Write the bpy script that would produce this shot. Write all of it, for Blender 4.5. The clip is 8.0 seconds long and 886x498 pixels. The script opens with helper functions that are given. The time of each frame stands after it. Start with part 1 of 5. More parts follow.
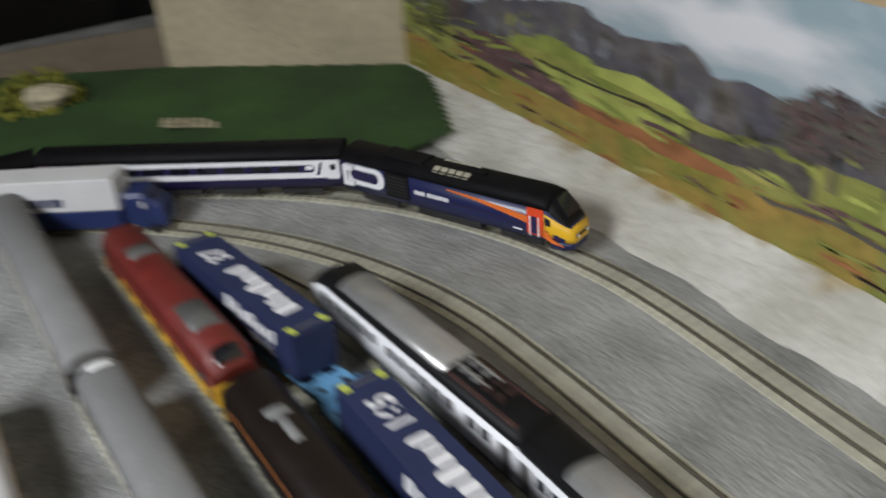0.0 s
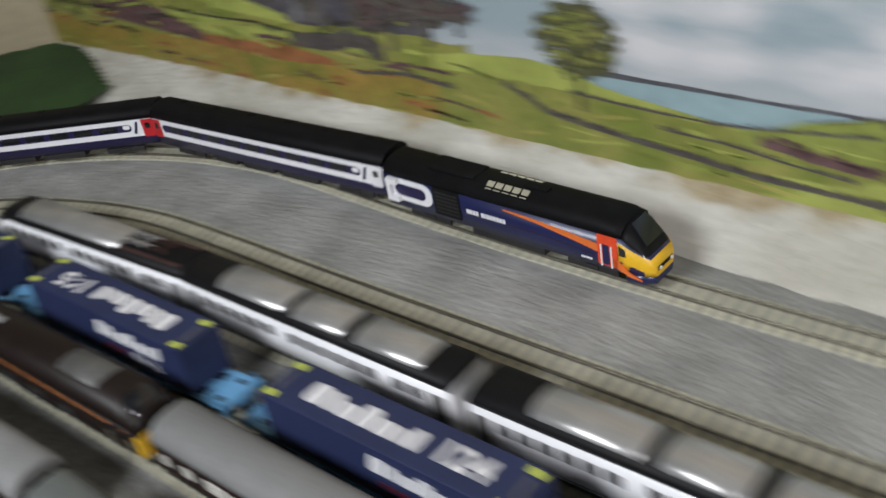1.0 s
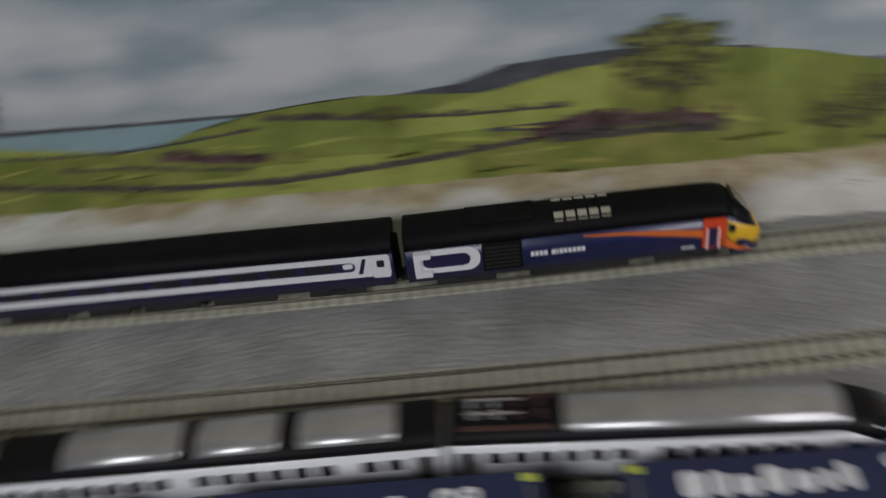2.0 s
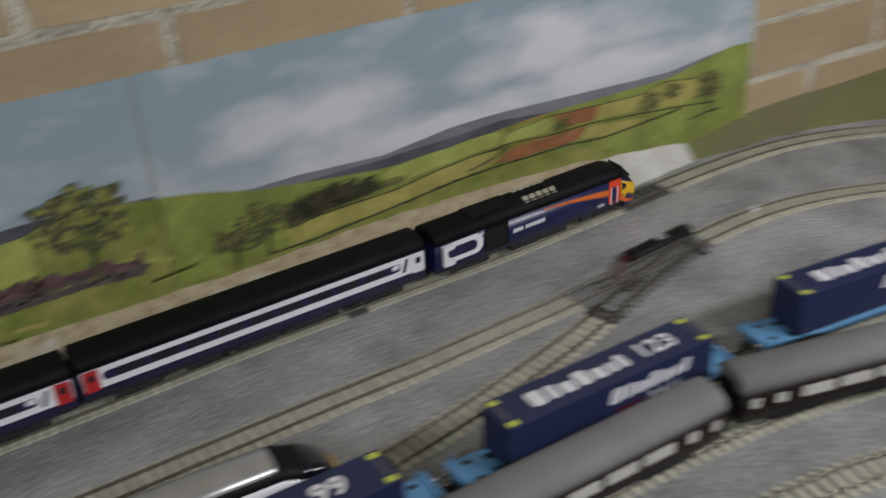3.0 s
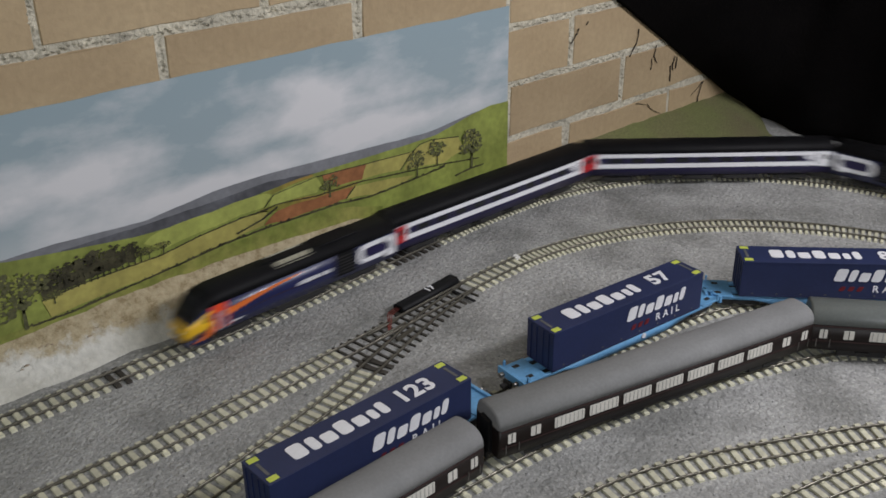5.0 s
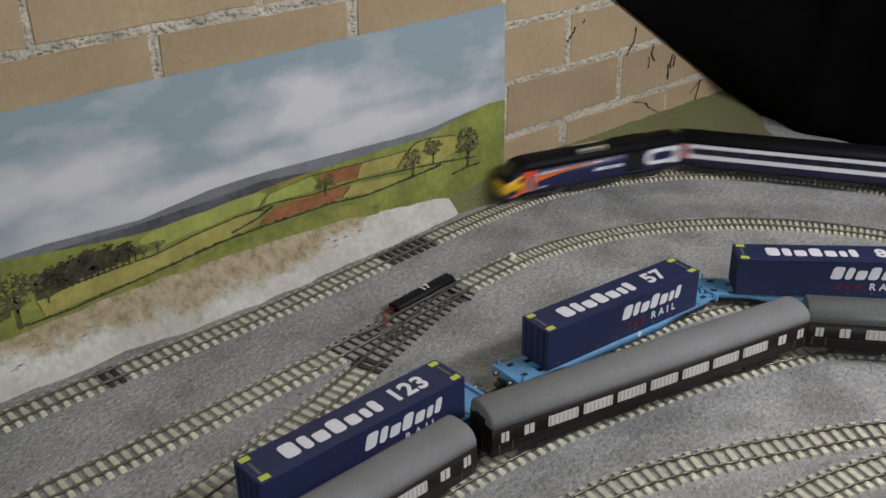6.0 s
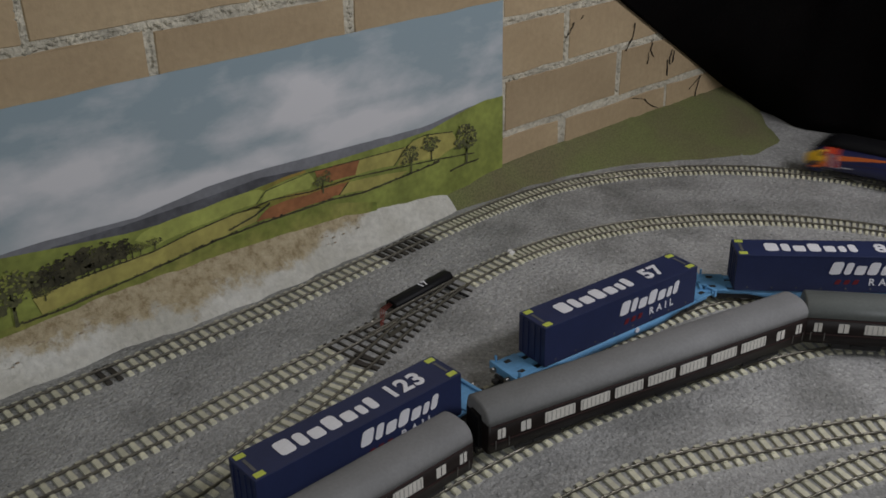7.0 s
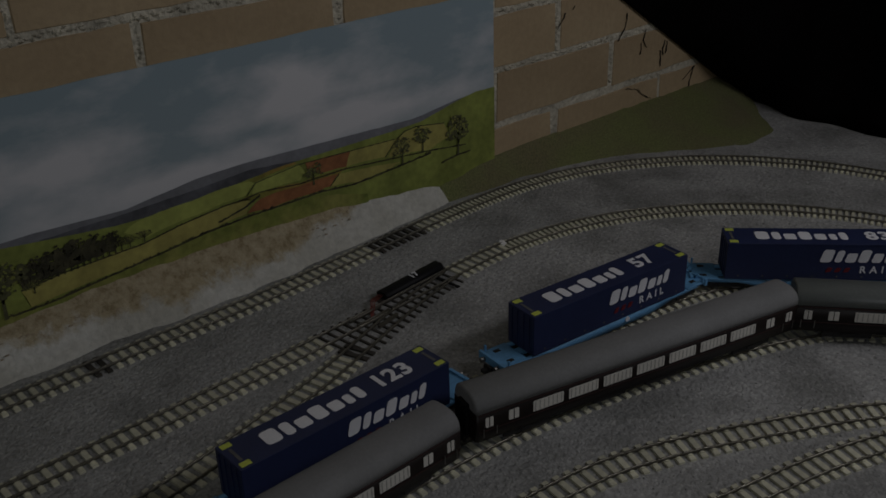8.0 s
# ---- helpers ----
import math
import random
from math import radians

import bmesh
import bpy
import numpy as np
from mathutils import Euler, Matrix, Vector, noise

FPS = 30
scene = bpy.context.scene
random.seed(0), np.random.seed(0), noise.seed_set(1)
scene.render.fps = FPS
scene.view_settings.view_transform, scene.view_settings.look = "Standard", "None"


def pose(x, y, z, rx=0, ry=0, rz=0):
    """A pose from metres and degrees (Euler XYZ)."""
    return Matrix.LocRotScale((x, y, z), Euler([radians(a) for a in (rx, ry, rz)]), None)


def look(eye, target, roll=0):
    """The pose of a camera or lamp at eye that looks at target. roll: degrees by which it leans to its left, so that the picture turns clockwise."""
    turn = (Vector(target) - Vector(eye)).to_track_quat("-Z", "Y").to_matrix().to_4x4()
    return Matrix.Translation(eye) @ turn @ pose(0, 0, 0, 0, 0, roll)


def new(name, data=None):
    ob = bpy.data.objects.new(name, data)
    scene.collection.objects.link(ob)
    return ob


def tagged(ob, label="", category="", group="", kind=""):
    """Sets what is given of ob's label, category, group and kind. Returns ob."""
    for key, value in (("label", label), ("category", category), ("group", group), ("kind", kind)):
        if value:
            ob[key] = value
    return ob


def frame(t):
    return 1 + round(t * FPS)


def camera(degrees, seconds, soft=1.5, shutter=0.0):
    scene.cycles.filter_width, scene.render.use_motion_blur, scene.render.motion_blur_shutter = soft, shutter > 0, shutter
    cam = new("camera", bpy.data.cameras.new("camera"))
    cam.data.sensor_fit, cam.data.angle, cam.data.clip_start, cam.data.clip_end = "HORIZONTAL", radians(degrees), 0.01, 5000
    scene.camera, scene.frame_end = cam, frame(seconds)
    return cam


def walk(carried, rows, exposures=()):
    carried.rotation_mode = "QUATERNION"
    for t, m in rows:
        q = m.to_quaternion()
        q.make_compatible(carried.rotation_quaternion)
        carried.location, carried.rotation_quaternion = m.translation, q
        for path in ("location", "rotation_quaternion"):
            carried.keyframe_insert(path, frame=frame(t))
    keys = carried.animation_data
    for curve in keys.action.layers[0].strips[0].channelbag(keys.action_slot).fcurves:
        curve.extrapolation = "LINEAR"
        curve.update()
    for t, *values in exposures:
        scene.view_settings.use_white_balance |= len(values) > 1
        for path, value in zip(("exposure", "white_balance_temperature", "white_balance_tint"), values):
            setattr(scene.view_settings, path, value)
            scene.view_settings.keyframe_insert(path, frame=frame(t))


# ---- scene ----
cam = camera(48.76, 8.0, soft=1.6, shutter=0.95)


def aim(x, y, z, yaw, pitch, lean):
    """A camera pose from its heading, tilt and lean in degrees."""
    a, b = radians(yaw), radians(pitch)
    eye = Vector((x, y, z))
    return look(eye, eye + Vector((-math.sin(a) * math.cos(b), math.cos(a) * math.cos(b), math.sin(b))), lean)


PATH = [
    (0.0, -1.1414, -0.5048, 0.4042, 63.178, -29.118, -4.930),
    (0.5, -1.0754, -0.5230, 0.3921, 53.850, -30.991, -6.528),
    (1.0, -0.9385, -0.5582, 0.3994, 46.969, -32.096, -11.043),
    (1.2, -0.9027, -0.5642, 0.4109, 43.084, -33.863, -12.387),
    (2.3, -0.9539, -0.6555, 0.4430, -9.731, -36.045, -4.622),
    (2.5, -0.9363, -0.6805, 0.4416, -17.380, -33.912, -3.575),
    (3.0, -0.9058, -0.7352, 0.4689, -28.424, -29.977, -3.392),
    (3.5, -0.8920, -0.7619, 0.4618, -36.487, -27.061, -2.296),
    (4.0, -0.8871, -0.7719, 0.4648, -39.454, -26.469, -1.234),
    (4.5, -0.8838, -0.7734, 0.4641, -40.466, -26.385, -0.830),
    (5.0, -0.8814, -0.7745, 0.4636, -40.801, -26.283, -0.771),
    (6.5, -0.8723, -0.7798, 0.4602, -40.456, -26.305, -1.108),
    (7.0, -0.8697, -0.7812, 0.4587, -40.349, -26.366, -1.298),
    (7.5, -0.8632, -0.7894, 0.4566, -40.233, -26.485, -1.975),
    (8.0, -0.8624, -0.7893, 0.4530, -40.216, -26.576, -1.734),
]
walk(cam, [(r[0], aim(*r[1:])) for r in PATH],
     exposures=[(0, 1.02), (1.0, 0.95), (1.2, 0.92), (2.3, -0.3), (2.6, -0.27), (3.2, 0.1), (4.5, 0.1), (6.5, 0.03), (7.0, -0.52), (7.5, -1.3), (8.0, -2.35)])

# ---- light: two added, unseen area lamps, behind the layout and by its far end ----
world = bpy.data.worlds.new("room_air")
scene.world = world
world.use_nodes = True
world.node_tree.nodes["Background"].inputs[0].default_value = (0.75, 0.85, 1.0, 1)
world.node_tree.nodes["Background"].inputs[1].default_value = 0.25
for lx, ly, lz, width, height, watts, tint in ((-1.45, -1.2, 0.8, 0.6, 0.3, 6.9, (0.965, 1.0, 1.045)), (0.18, -0.95, 0.72, 0.8, 0.14, 10.4, (1.0, 0.985, 1.04))):
    lamp = bpy.data.lights.new("added_lamp", "AREA")
    lamp.shape, lamp.size, lamp.size_y, lamp.energy = "RECTANGLE", width, height, watts
    lamp.color = tint
    new("added_lamp", lamp).matrix_world = look((lx, ly, lz), (lx * 0.85 - 0.05, ly + 1.2, 0.05))


# ---- materials ----
def mat(name, col, rough=0.6, metal=0.0, vary=0.25, fine=400, coarse=25, bump=0.0, bump_scale=600, col2=None, coat=0.0, per_piece=0.0, spec=0.5, mixlo=0.35, mixhi=0.65):
    m = bpy.data.materials.new(name)
    m.use_nodes = True
    nt = m.node_tree
    n, l = nt.nodes, nt.links
    b = n["Principled BSDF"]
    b.inputs["Roughness"].default_value, b.inputs["Metallic"].default_value = rough, metal
    b.inputs["Coat Weight"].default_value, b.inputs["Specular IOR Level"].default_value = coat, spec
    tc = n.new("ShaderNodeTexCoord")
    big, small = n.new("ShaderNodeTexNoise"), n.new("ShaderNodeTexNoise")
    big.inputs["Scale"].default_value, small.inputs["Scale"].default_value = coarse, fine
    big.inputs["Detail"].default_value = 5
    for t in (big, small):
        l.new(tc.outputs["Object"], t.inputs["Vector"])
    r1 = n.new("ShaderNodeValToRGB")
    c2 = col2 or [c * (1 - vary) for c in col]
    r1.color_ramp.elements[0].color = (*c2, 1)
    r1.color_ramp.elements[1].color = (*[min(1, c * (1 + vary * 0.4)) for c in col], 1)
    r1.color_ramp.elements[0].position, r1.color_ramp.elements[1].position = mixlo, mixhi
    l.new(big.outputs["Fac"], r1.inputs["Fac"])
    mix = n.new("ShaderNodeMix")
    mix.data_type, mix.blend_type = "RGBA", "MULTIPLY"
    r2 = n.new("ShaderNodeValToRGB")
    r2.color_ramp.elements[0].color = (1 - vary, 1 - vary, 1 - vary, 1)
    r2.color_ramp.elements[0].position, r2.color_ramp.elements[1].position = 0.3, 0.7
    l.new(small.outputs["Fac"], r2.inputs["Fac"])
    mix.inputs["Factor"].default_value = 1
    l.new(r1.outputs["Color"], mix.inputs["A"])
    l.new(r2.outputs["Color"], mix.inputs["B"])
    out = mix.outputs["Result"]
    if per_piece:
        info, hsv, mr = n.new("ShaderNodeObjectInfo"), n.new("ShaderNodeHueSaturation"), n.new("ShaderNodeMapRange")
        mr.inputs["To Min"].default_value, mr.inputs["To Max"].default_value = 1 - per_piece, 1 + per_piece
        l.new(info.outputs["Random"], mr.inputs["Value"])
        l.new(mr.outputs["Result"], hsv.inputs["Value"])
        l.new(out, hsv.inputs["Color"])
        out = hsv.outputs["Color"]
    l.new(out, b.inputs["Base Color"])
    if bump:
        bt, bp = n.new("ShaderNodeTexNoise"), n.new("ShaderNodeBump")
        bt.inputs["Scale"].default_value, bt.inputs["Detail"].default_value = bump_scale, 3
        bp.inputs["Strength"].default_value, bp.inputs["Distance"].default_value = 1.0, bump
        l.new(tc.outputs["Object"], bt.inputs["Vector"])
        l.new(bt.outputs["Fac"], bp.inputs["Height"])
        l.new(bp.outputs["Normal"], b.inputs["Normal"])
    return m


M = {
    "ballast": mat("grey_ballast", (0.42, 0.42, 0.412), 0.95, vary=0.25, fine=200, coarse=14, bump=0.002, bump_scale=220, col2=(0.35, 0.35, 0.34), spec=0.2),
    "plaster": mat("bare_plaster", (0.6, 0.59, 0.535), 0.9, vary=0.18, fine=160, coarse=14, bump=0.004, bump_scale=110, col2=(0.49, 0.475, 0.41)),
    "tan": mat("tan_scatter", (0.42, 0.34, 0.24), 0.95, vary=0.3, fine=300, coarse=20, bump=0.001, bump_scale=200),
    "grass": mat("olive_flock", (0.165, 0.18, 0.065), 0.95, vary=0.4, fine=500, coarse=13, bump=0.002, bump_scale=420, col2=(0.19, 0.17, 0.085)),
    "dark_grass": mat("dark_green_flock", (0.035, 0.085, 0.018), 0.95, vary=0.3, fine=500, coarse=12, bump=0.0015, bump_scale=500),
    "brick": mat("buff_brick", (0.405, 0.31, 0.185), 0.85, vary=0.1, fine=150, coarse=9, bump=0.0012, bump_scale=130, per_piece=0.1, col2=(0.345, 0.255, 0.148)),
    "mortar": mat("rough_mortar", (0.57, 0.53, 0.42), 0.95, vary=0.24, fine=200, coarse=40, bump=0.006, bump_scale=170),
    "sleeper": mat("pale_sleeper", (0.64, 0.62, 0.47), 0.8, vary=0.2, fine=300, coarse=30, per_piece=0.12),
    "black_sleeper": mat("black_sleeper", (0.05, 0.044, 0.036), 0.6, vary=0.3, per_piece=0.15),
    "rail": mat("tarnished_rail", (0.115, 0.105, 0.08), 0.5, metal=0.3, vary=0.2),
    "rail_top": mat("nickel_railhead", (0.26, 0.245, 0.2), 0.32, metal=0.9, vary=0.15),
    "black": mat("satin_black", (0.008, 0.008, 0.009), 0.55, vary=0.3, spec=0.18),
    "roof_black": mat("hst_roof_black", (0.006, 0.006, 0.007), 0.6, spec=0.14, vary=0.3, coarse=60),
    "under": mat("underframe_black", (0.02, 0.019, 0.018), 0.7, vary=0.3),
    "navy": mat("navy_paint", (0.012, 0.016, 0.075), 0.35, vary=0.12, coat=0.2),
    "indigo": mat("dark_indigo_paint", (0.016, 0.012, 0.06), 0.35, vary=0.12, coat=0.2),
    "white": mat("white_paint", (0.8, 0.8, 0.82), 0.4, vary=0.06, coat=0.2),
    "red": mat("red_paint", (0.5, 0.02, 0.025), 0.4, vary=0.1),
    "dull_red": mat("dull_red_print", (0.17, 0.016, 0.022), 0.5, vary=0.2),
    "cab_red": mat("cab_orange_red", (0.75, 0.07, 0.02), 0.4, vary=0.08),
    "orange": mat("orange_paint", (0.75, 0.17, 0.03), 0.4, vary=0.08),
    "yellow": mat("warning_yellow", (0.8, 0.47, 0.02), 0.4, vary=0.08),
    "lime": mat("lime_marker", (0.55, 0.62, 0.1), 0.5, vary=0.1),
    "glass": mat("dark_glazing", (0.01, 0.011, 0.014), 0.12, vary=0.1, coat=0.5),
    "grille": mat("pale_grille", (0.42, 0.4, 0.3), 0.6, vary=0.2),
    "silver": mat("silver_roof", (0.5, 0.5, 0.49), 0.3, metal=0.6, vary=0.15, coarse=40),
    "brownwell": mat("brown_roof_well", (0.07, 0.03, 0.025), 0.6, vary=0.4),
    "blue_box": mat("container_blue", (0.02, 0.029, 0.085), 0.5, vary=0.12, coarse=30),
    "wagon": mat("sky_blue_frame", (0.14, 0.36, 0.62), 0.5, vary=0.15, coarse=60),
    "steel": mat("wheel_steel", (0.3, 0.29, 0.27), 0.4, metal=0.9, vary=0.2),
    "grey_roof": mat("grey_coach_roof", (0.21, 0.212, 0.21), 0.75, vary=0.12, coarse=20),
    "sheen_roof": mat("pale_green_grey_roof", (0.155, 0.17, 0.163), 0.36, vary=0.12, coarse=20),
    "maroon": mat("dark_maroon_paint", (0.014, 0.009, 0.0075), 0.45, spec=0.3, vary=0.2, coarse=60),
    "chestnut": mat("chestnut_paint", (0.035, 0.013, 0.012), 0.4, vary=0.2),
    "blind": mat("window_blind", (0.68, 0.66, 0.6), 0.6, vary=0.1),
    "loco_red": mat("freight_red", (0.17, 0.022, 0.016), 0.5, vary=0.25, coarse=40),
    "gold": mat("freight_gold", (0.72, 0.42, 0.03), 0.45, vary=0.12),
    "loco_grey": mat("radiator_grey", (0.12, 0.12, 0.115), 0.5, vary=0.2),
    "lining": mat("orange_lining", (0.5, 0.17, 0.04), 0.5, vary=0.1),
    "trailer": mat("trailer_white", (0.62, 0.62, 0.62), 0.5, vary=0.06),
    "lorry_blue": mat("lorry_blue", (0.02, 0.033, 0.115), 0.4, vary=0.12),
    "wire": mat("red_brown_wire", (0.25, 0.06, 0.045), 0.5, vary=0.15),
    "ply": mat("weathered_ply", (0.42, 0.36, 0.24), 0.8, vary=0.18, fine=90, coarse=7, bump=0.0008, bump_scale=60),
    # brown board, darkened in its base colour for the shade it stands in
    "hardboard": mat("shaded_brown_hardboard", (0.16, 0.125, 0.085), 0.8, vary=0.2, fine=90, coarse=7),
    "cloth": mat("black_cloth", (0.004, 0.0035, 0.0035), 0.95, spec=0.05, vary=0.3, fine=900, coarse=14, bump=0.001, bump_scale=300),
    # pale so that the unseen ceiling and south wall soften the shadows
    "room": mat("room_bounce", (0.6, 0.58, 0.54), 0.9, vary=0.1, coarse=3),
    # near-black base colour stands in for the unlit parts of the room
    "room_shade": mat("shade_dark_wall", (0.03, 0.026, 0.022), 0.9, vary=0.3, coarse=3),
    "rock": mat("pale_rock", (0.5, 0.44, 0.3), 0.9, vary=0.3, coarse=80),
    "bush": mat("yellow_green_foliage", (0.24, 0.25, 0.03), 0.9, vary=0.4, coarse=80),
    "vine": mat("dry_stem", (0.03, 0.022, 0.015), 0.9, vary=0.3),
}
# printed papers
INK = {
    "far": mat("print_far_hill", (0.2, 0.206, 0.222), 0.55, vary=0.15, coarse=30, fine=200),
    "slate": mat("print_slate_hill", (0.11, 0.113, 0.126), 0.55, vary=0.35, coarse=35, fine=150),
    "peak": mat("print_crag", (0.075, 0.07, 0.085), 0.55, vary=0.45, coarse=30, fine=120, col2=(0.17, 0.15, 0.14)),
    "green": mat("print_green", (0.26, 0.3, 0.065), 0.55, vary=0.25, coarse=25, fine=150),
    "lime": mat("print_lime", (0.38, 0.42, 0.1), 0.55, vary=0.2, coarse=25, fine=150),
    "olive": mat("print_olive", (0.29, 0.28, 0.075), 0.55, vary=0.3, coarse=22, fine=150, col2=(0.18, 0.22, 0.04)),
    "straw": mat("print_straw", (0.4, 0.36, 0.1), 0.55, vary=0.2, coarse=25, fine=150),
    "rust": mat("print_rust", (0.34, 0.14, 0.055), 0.55, vary=0.25, coarse=30, fine=150),
    "ochre": mat("print_ochre", (0.33, 0.21, 0.05), 0.55, vary=0.35, coarse=22, fine=120, col2=(0.22, 0.22, 0.04)),
    "hedge": mat("print_hedge", (0.068, 0.063, 0.032), 0.55, vary=0.5, coarse=60, fine=200),
    "leaf": mat("print_leaf", (0.085, 0.088, 0.036), 0.55, vary=0.5, coarse=120, fine=300, col2=(0.11, 0.11, 0.05)),
    "dusk": mat("print_dusk_trees", (0.075, 0.062, 0.065), 0.55, vary=0.5, coarse=60, fine=200, col2=(0.13, 0.12, 0.09)),
    "lake": mat("print_lake", (0.3, 0.42, 0.45), 0.5, vary=0.12, coarse=30, fine=120),
    "mauve": mat("print_village", (0.16, 0.09, 0.09), 0.55, vary=0.5, coarse=70, fine=200),
}


def sky_paper(name):
    """Printed sky: grey blue above, paler to the horizon, with banks of cloud."""
    m = mat(name, (0.3, 0.42, 0.52), 0.5)
    n, l = m.node_tree.nodes, m.node_tree.links
    tc, mp = n.new("ShaderNodeTexCoord"), n.new("ShaderNodeMapping")
    mp.inputs["Scale"].default_value = (7, 1, 15)
    ns, rp = n.new("ShaderNodeTexNoise"), n.new("ShaderNodeValToRGB")
    ns.inputs["Scale"].default_value, ns.inputs["Detail"].default_value, ns.inputs["Roughness"].default_value = 1.6, 7, 0.55
    l.new(tc.outputs["Object"], mp.inputs["Vector"])
    l.new(mp.outputs["Vector"], ns.inputs["Vector"])
    total = ns.outputs["Fac"]
    for cx, cz, a, b in ((-0.62, 0.155, 0.13, 0.036), (-0.36, 0.165, 0.15, 0.045), (-0.5, 0.115, 0.22, 0.024), (-0.27, 0.128, 0.2, 0.022), (-1.02, 0.15, 0.16, 0.035), (-1.3, 0.175, 0.16, 0.04), (-1.22, 0.13, 0.2, 0.02), (-1.68, 0.185, 0.2, 0.035), (-2.05, 0.17, 0.16, 0.045)):
        place, ball, add = n.new("ShaderNodeMapping"), n.new("ShaderNodeTexGradient"), n.new("ShaderNodeMath")
        place.inputs["Scale"].default_value = (1 / a, 1, 1 / b)
        place.inputs["Location"].default_value = (-cx / a, 0, -cz / b)
        ball.gradient_type = "SPHERICAL"
        l.new(tc.outputs["Object"], place.inputs["Vector"])
        l.new(place.outputs["Vector"], ball.inputs["Vector"])
        add.operation = "MULTIPLY_ADD"
        add.inputs[1].default_value = 0.42
        l.new(ball.outputs["Fac"], add.inputs[0])
        l.new(total, add.inputs[2])
        total = add.outputs["Value"]
    rp.color_ramp.elements[0].position, rp.color_ramp.elements[1].position = 0.5, 0.84
    rp.color_ramp.elements[0].color, rp.color_ramp.elements[1].color = (0, 0, 0, 1), (1, 1, 1, 1)
    l.new(total, rp.inputs["Fac"])
    sep, grad = n.new("ShaderNodeSeparateXYZ"), n.new("ShaderNodeValToRGB")
    l.new(tc.outputs["Object"], sep.inputs["Vector"])
    mr = n.new("ShaderNodeMapRange")
    mr.inputs["From Min"].default_value, mr.inputs["From Max"].default_value = 0.095, 0.225
    l.new(sep.outputs["Z"], mr.inputs["Value"])
    l.new(mr.outputs["Result"], grad.inputs["Fac"])
    grad.color_ramp.elements[0].color, grad.color_ramp.elements[1].color = (0.46, 0.49, 0.5, 1), (0.25, 0.325, 0.36, 1)
    grad.color_ramp.elements.new(0.3).color = (0.29, 0.355, 0.385, 1)
    mx = n.new("ShaderNodeMix")
    mx.data_type = "RGBA"
    l.new(rp.outputs["Color"], mx.inputs["Factor"])
    l.new(grad.outputs["Color"], mx.inputs["A"])
    mx.inputs["B"].default_value = (0.6, 0.6, 0.61, 1)
    l.new(mx.outputs["Result"], n["Principled BSDF"].inputs["Base Color"])
    return m


SKY = sky_paper("print_sky")


def stain_plaster():
    """Tan scatter glued in drifts along the top of the plaster."""
    m = M["plaster"]
    n, l = m.node_tree.nodes, m.node_tree.links
    b = n["Principled BSDF"]
    old = b.inputs["Base Color"].links[0].from_socket
    tc, ns, sep = n.new("ShaderNodeTexCoord"), n.new("ShaderNodeTexNoise"), n.new("ShaderNodeSeparateXYZ")
    ns.inputs["Scale"].default_value, ns.inputs["Detail"].default_value, ns.inputs["Roughness"].default_value = 22, 8, 0.7
    l.new(tc.outputs["Object"], ns.inputs["Vector"])
    l.new(tc.outputs["Object"], sep.inputs["Vector"])
    h, add, rp, mx = n.new("ShaderNodeMapRange"), n.new("ShaderNodeMath"), n.new("ShaderNodeValToRGB"), n.new("ShaderNodeMix")
    h.inputs["From Min"].default_value, h.inputs["From Max"].default_value = 0.006, 0.034
    h.inputs["To Min"].default_value, h.inputs["To Max"].default_value = -0.16, 0.26
    l.new(sep.outputs["Z"], h.inputs["Value"])
    along, both_ways = n.new("ShaderNodeMapRange"), n.new("ShaderNodeMath")
    along.inputs["From Min"].default_value, along.inputs["From Max"].default_value = -1.35, -0.8
    along.inputs["To Min"].default_value, along.inputs["To Max"].default_value = -0.2, 0.0
    l.new(sep.outputs["X"], along.inputs["Value"])
    bare, less = n.new("ShaderNodeMapRange"), n.new("ShaderNodeMath")
    bare.inputs["From Min"].default_value, bare.inputs["From Max"].default_value = -0.42, -0.3
    bare.inputs["To Min"].default_value, bare.inputs["To Max"].default_value = 0.0, -0.2
    l.new(sep.outputs["X"], bare.inputs["Value"])
    l.new(ns.outputs["Fac"], less.inputs[0])
    l.new(bare.outputs["Result"], less.inputs[1])
    l.new(less.outputs["Value"], both_ways.inputs[0])
    l.new(along.outputs["Result"], both_ways.inputs[1])
    l.new(both_ways.outputs["Value"], add.inputs[0])
    l.new(h.outputs["Result"], add.inputs[1])
    rp.color_ramp.elements[0].position, rp.color_ramp.elements[1].position = 0.46, 0.6
    l.new(add.outputs["Value"], rp.inputs["Fac"])
    mx.data_type = "RGBA"
    l.new(rp.outputs["Color"], mx.inputs["Factor"])
    l.new(old, mx.inputs["A"])
    soil, tone = n.new("ShaderNodeTexNoise"), n.new("ShaderNodeValToRGB")
    soil.inputs["Scale"].default_value, soil.inputs["Detail"].default_value, soil.inputs["Roughness"].default_value = 100, 8, 0.75
    l.new(tc.outputs["Object"], soil.inputs["Vector"])
    l.new(soil.outputs["Fac"], tone.inputs["Fac"])
    tone.color_ramp.elements[0].position, tone.color_ramp.elements[1].position = 0.38, 0.66
    tone.color_ramp.elements[0].color, tone.color_ramp.elements[1].color = (0.24, 0.185, 0.1, 1), (0.46, 0.39, 0.26, 1)
    tone.color_ramp.elements.new(0.5).color = (0.36, 0.3, 0.185, 1)
    l.new(tone.outputs["Color"], mx.inputs["B"])
    l.new(mx.outputs["Result"], b.inputs["Base Color"])


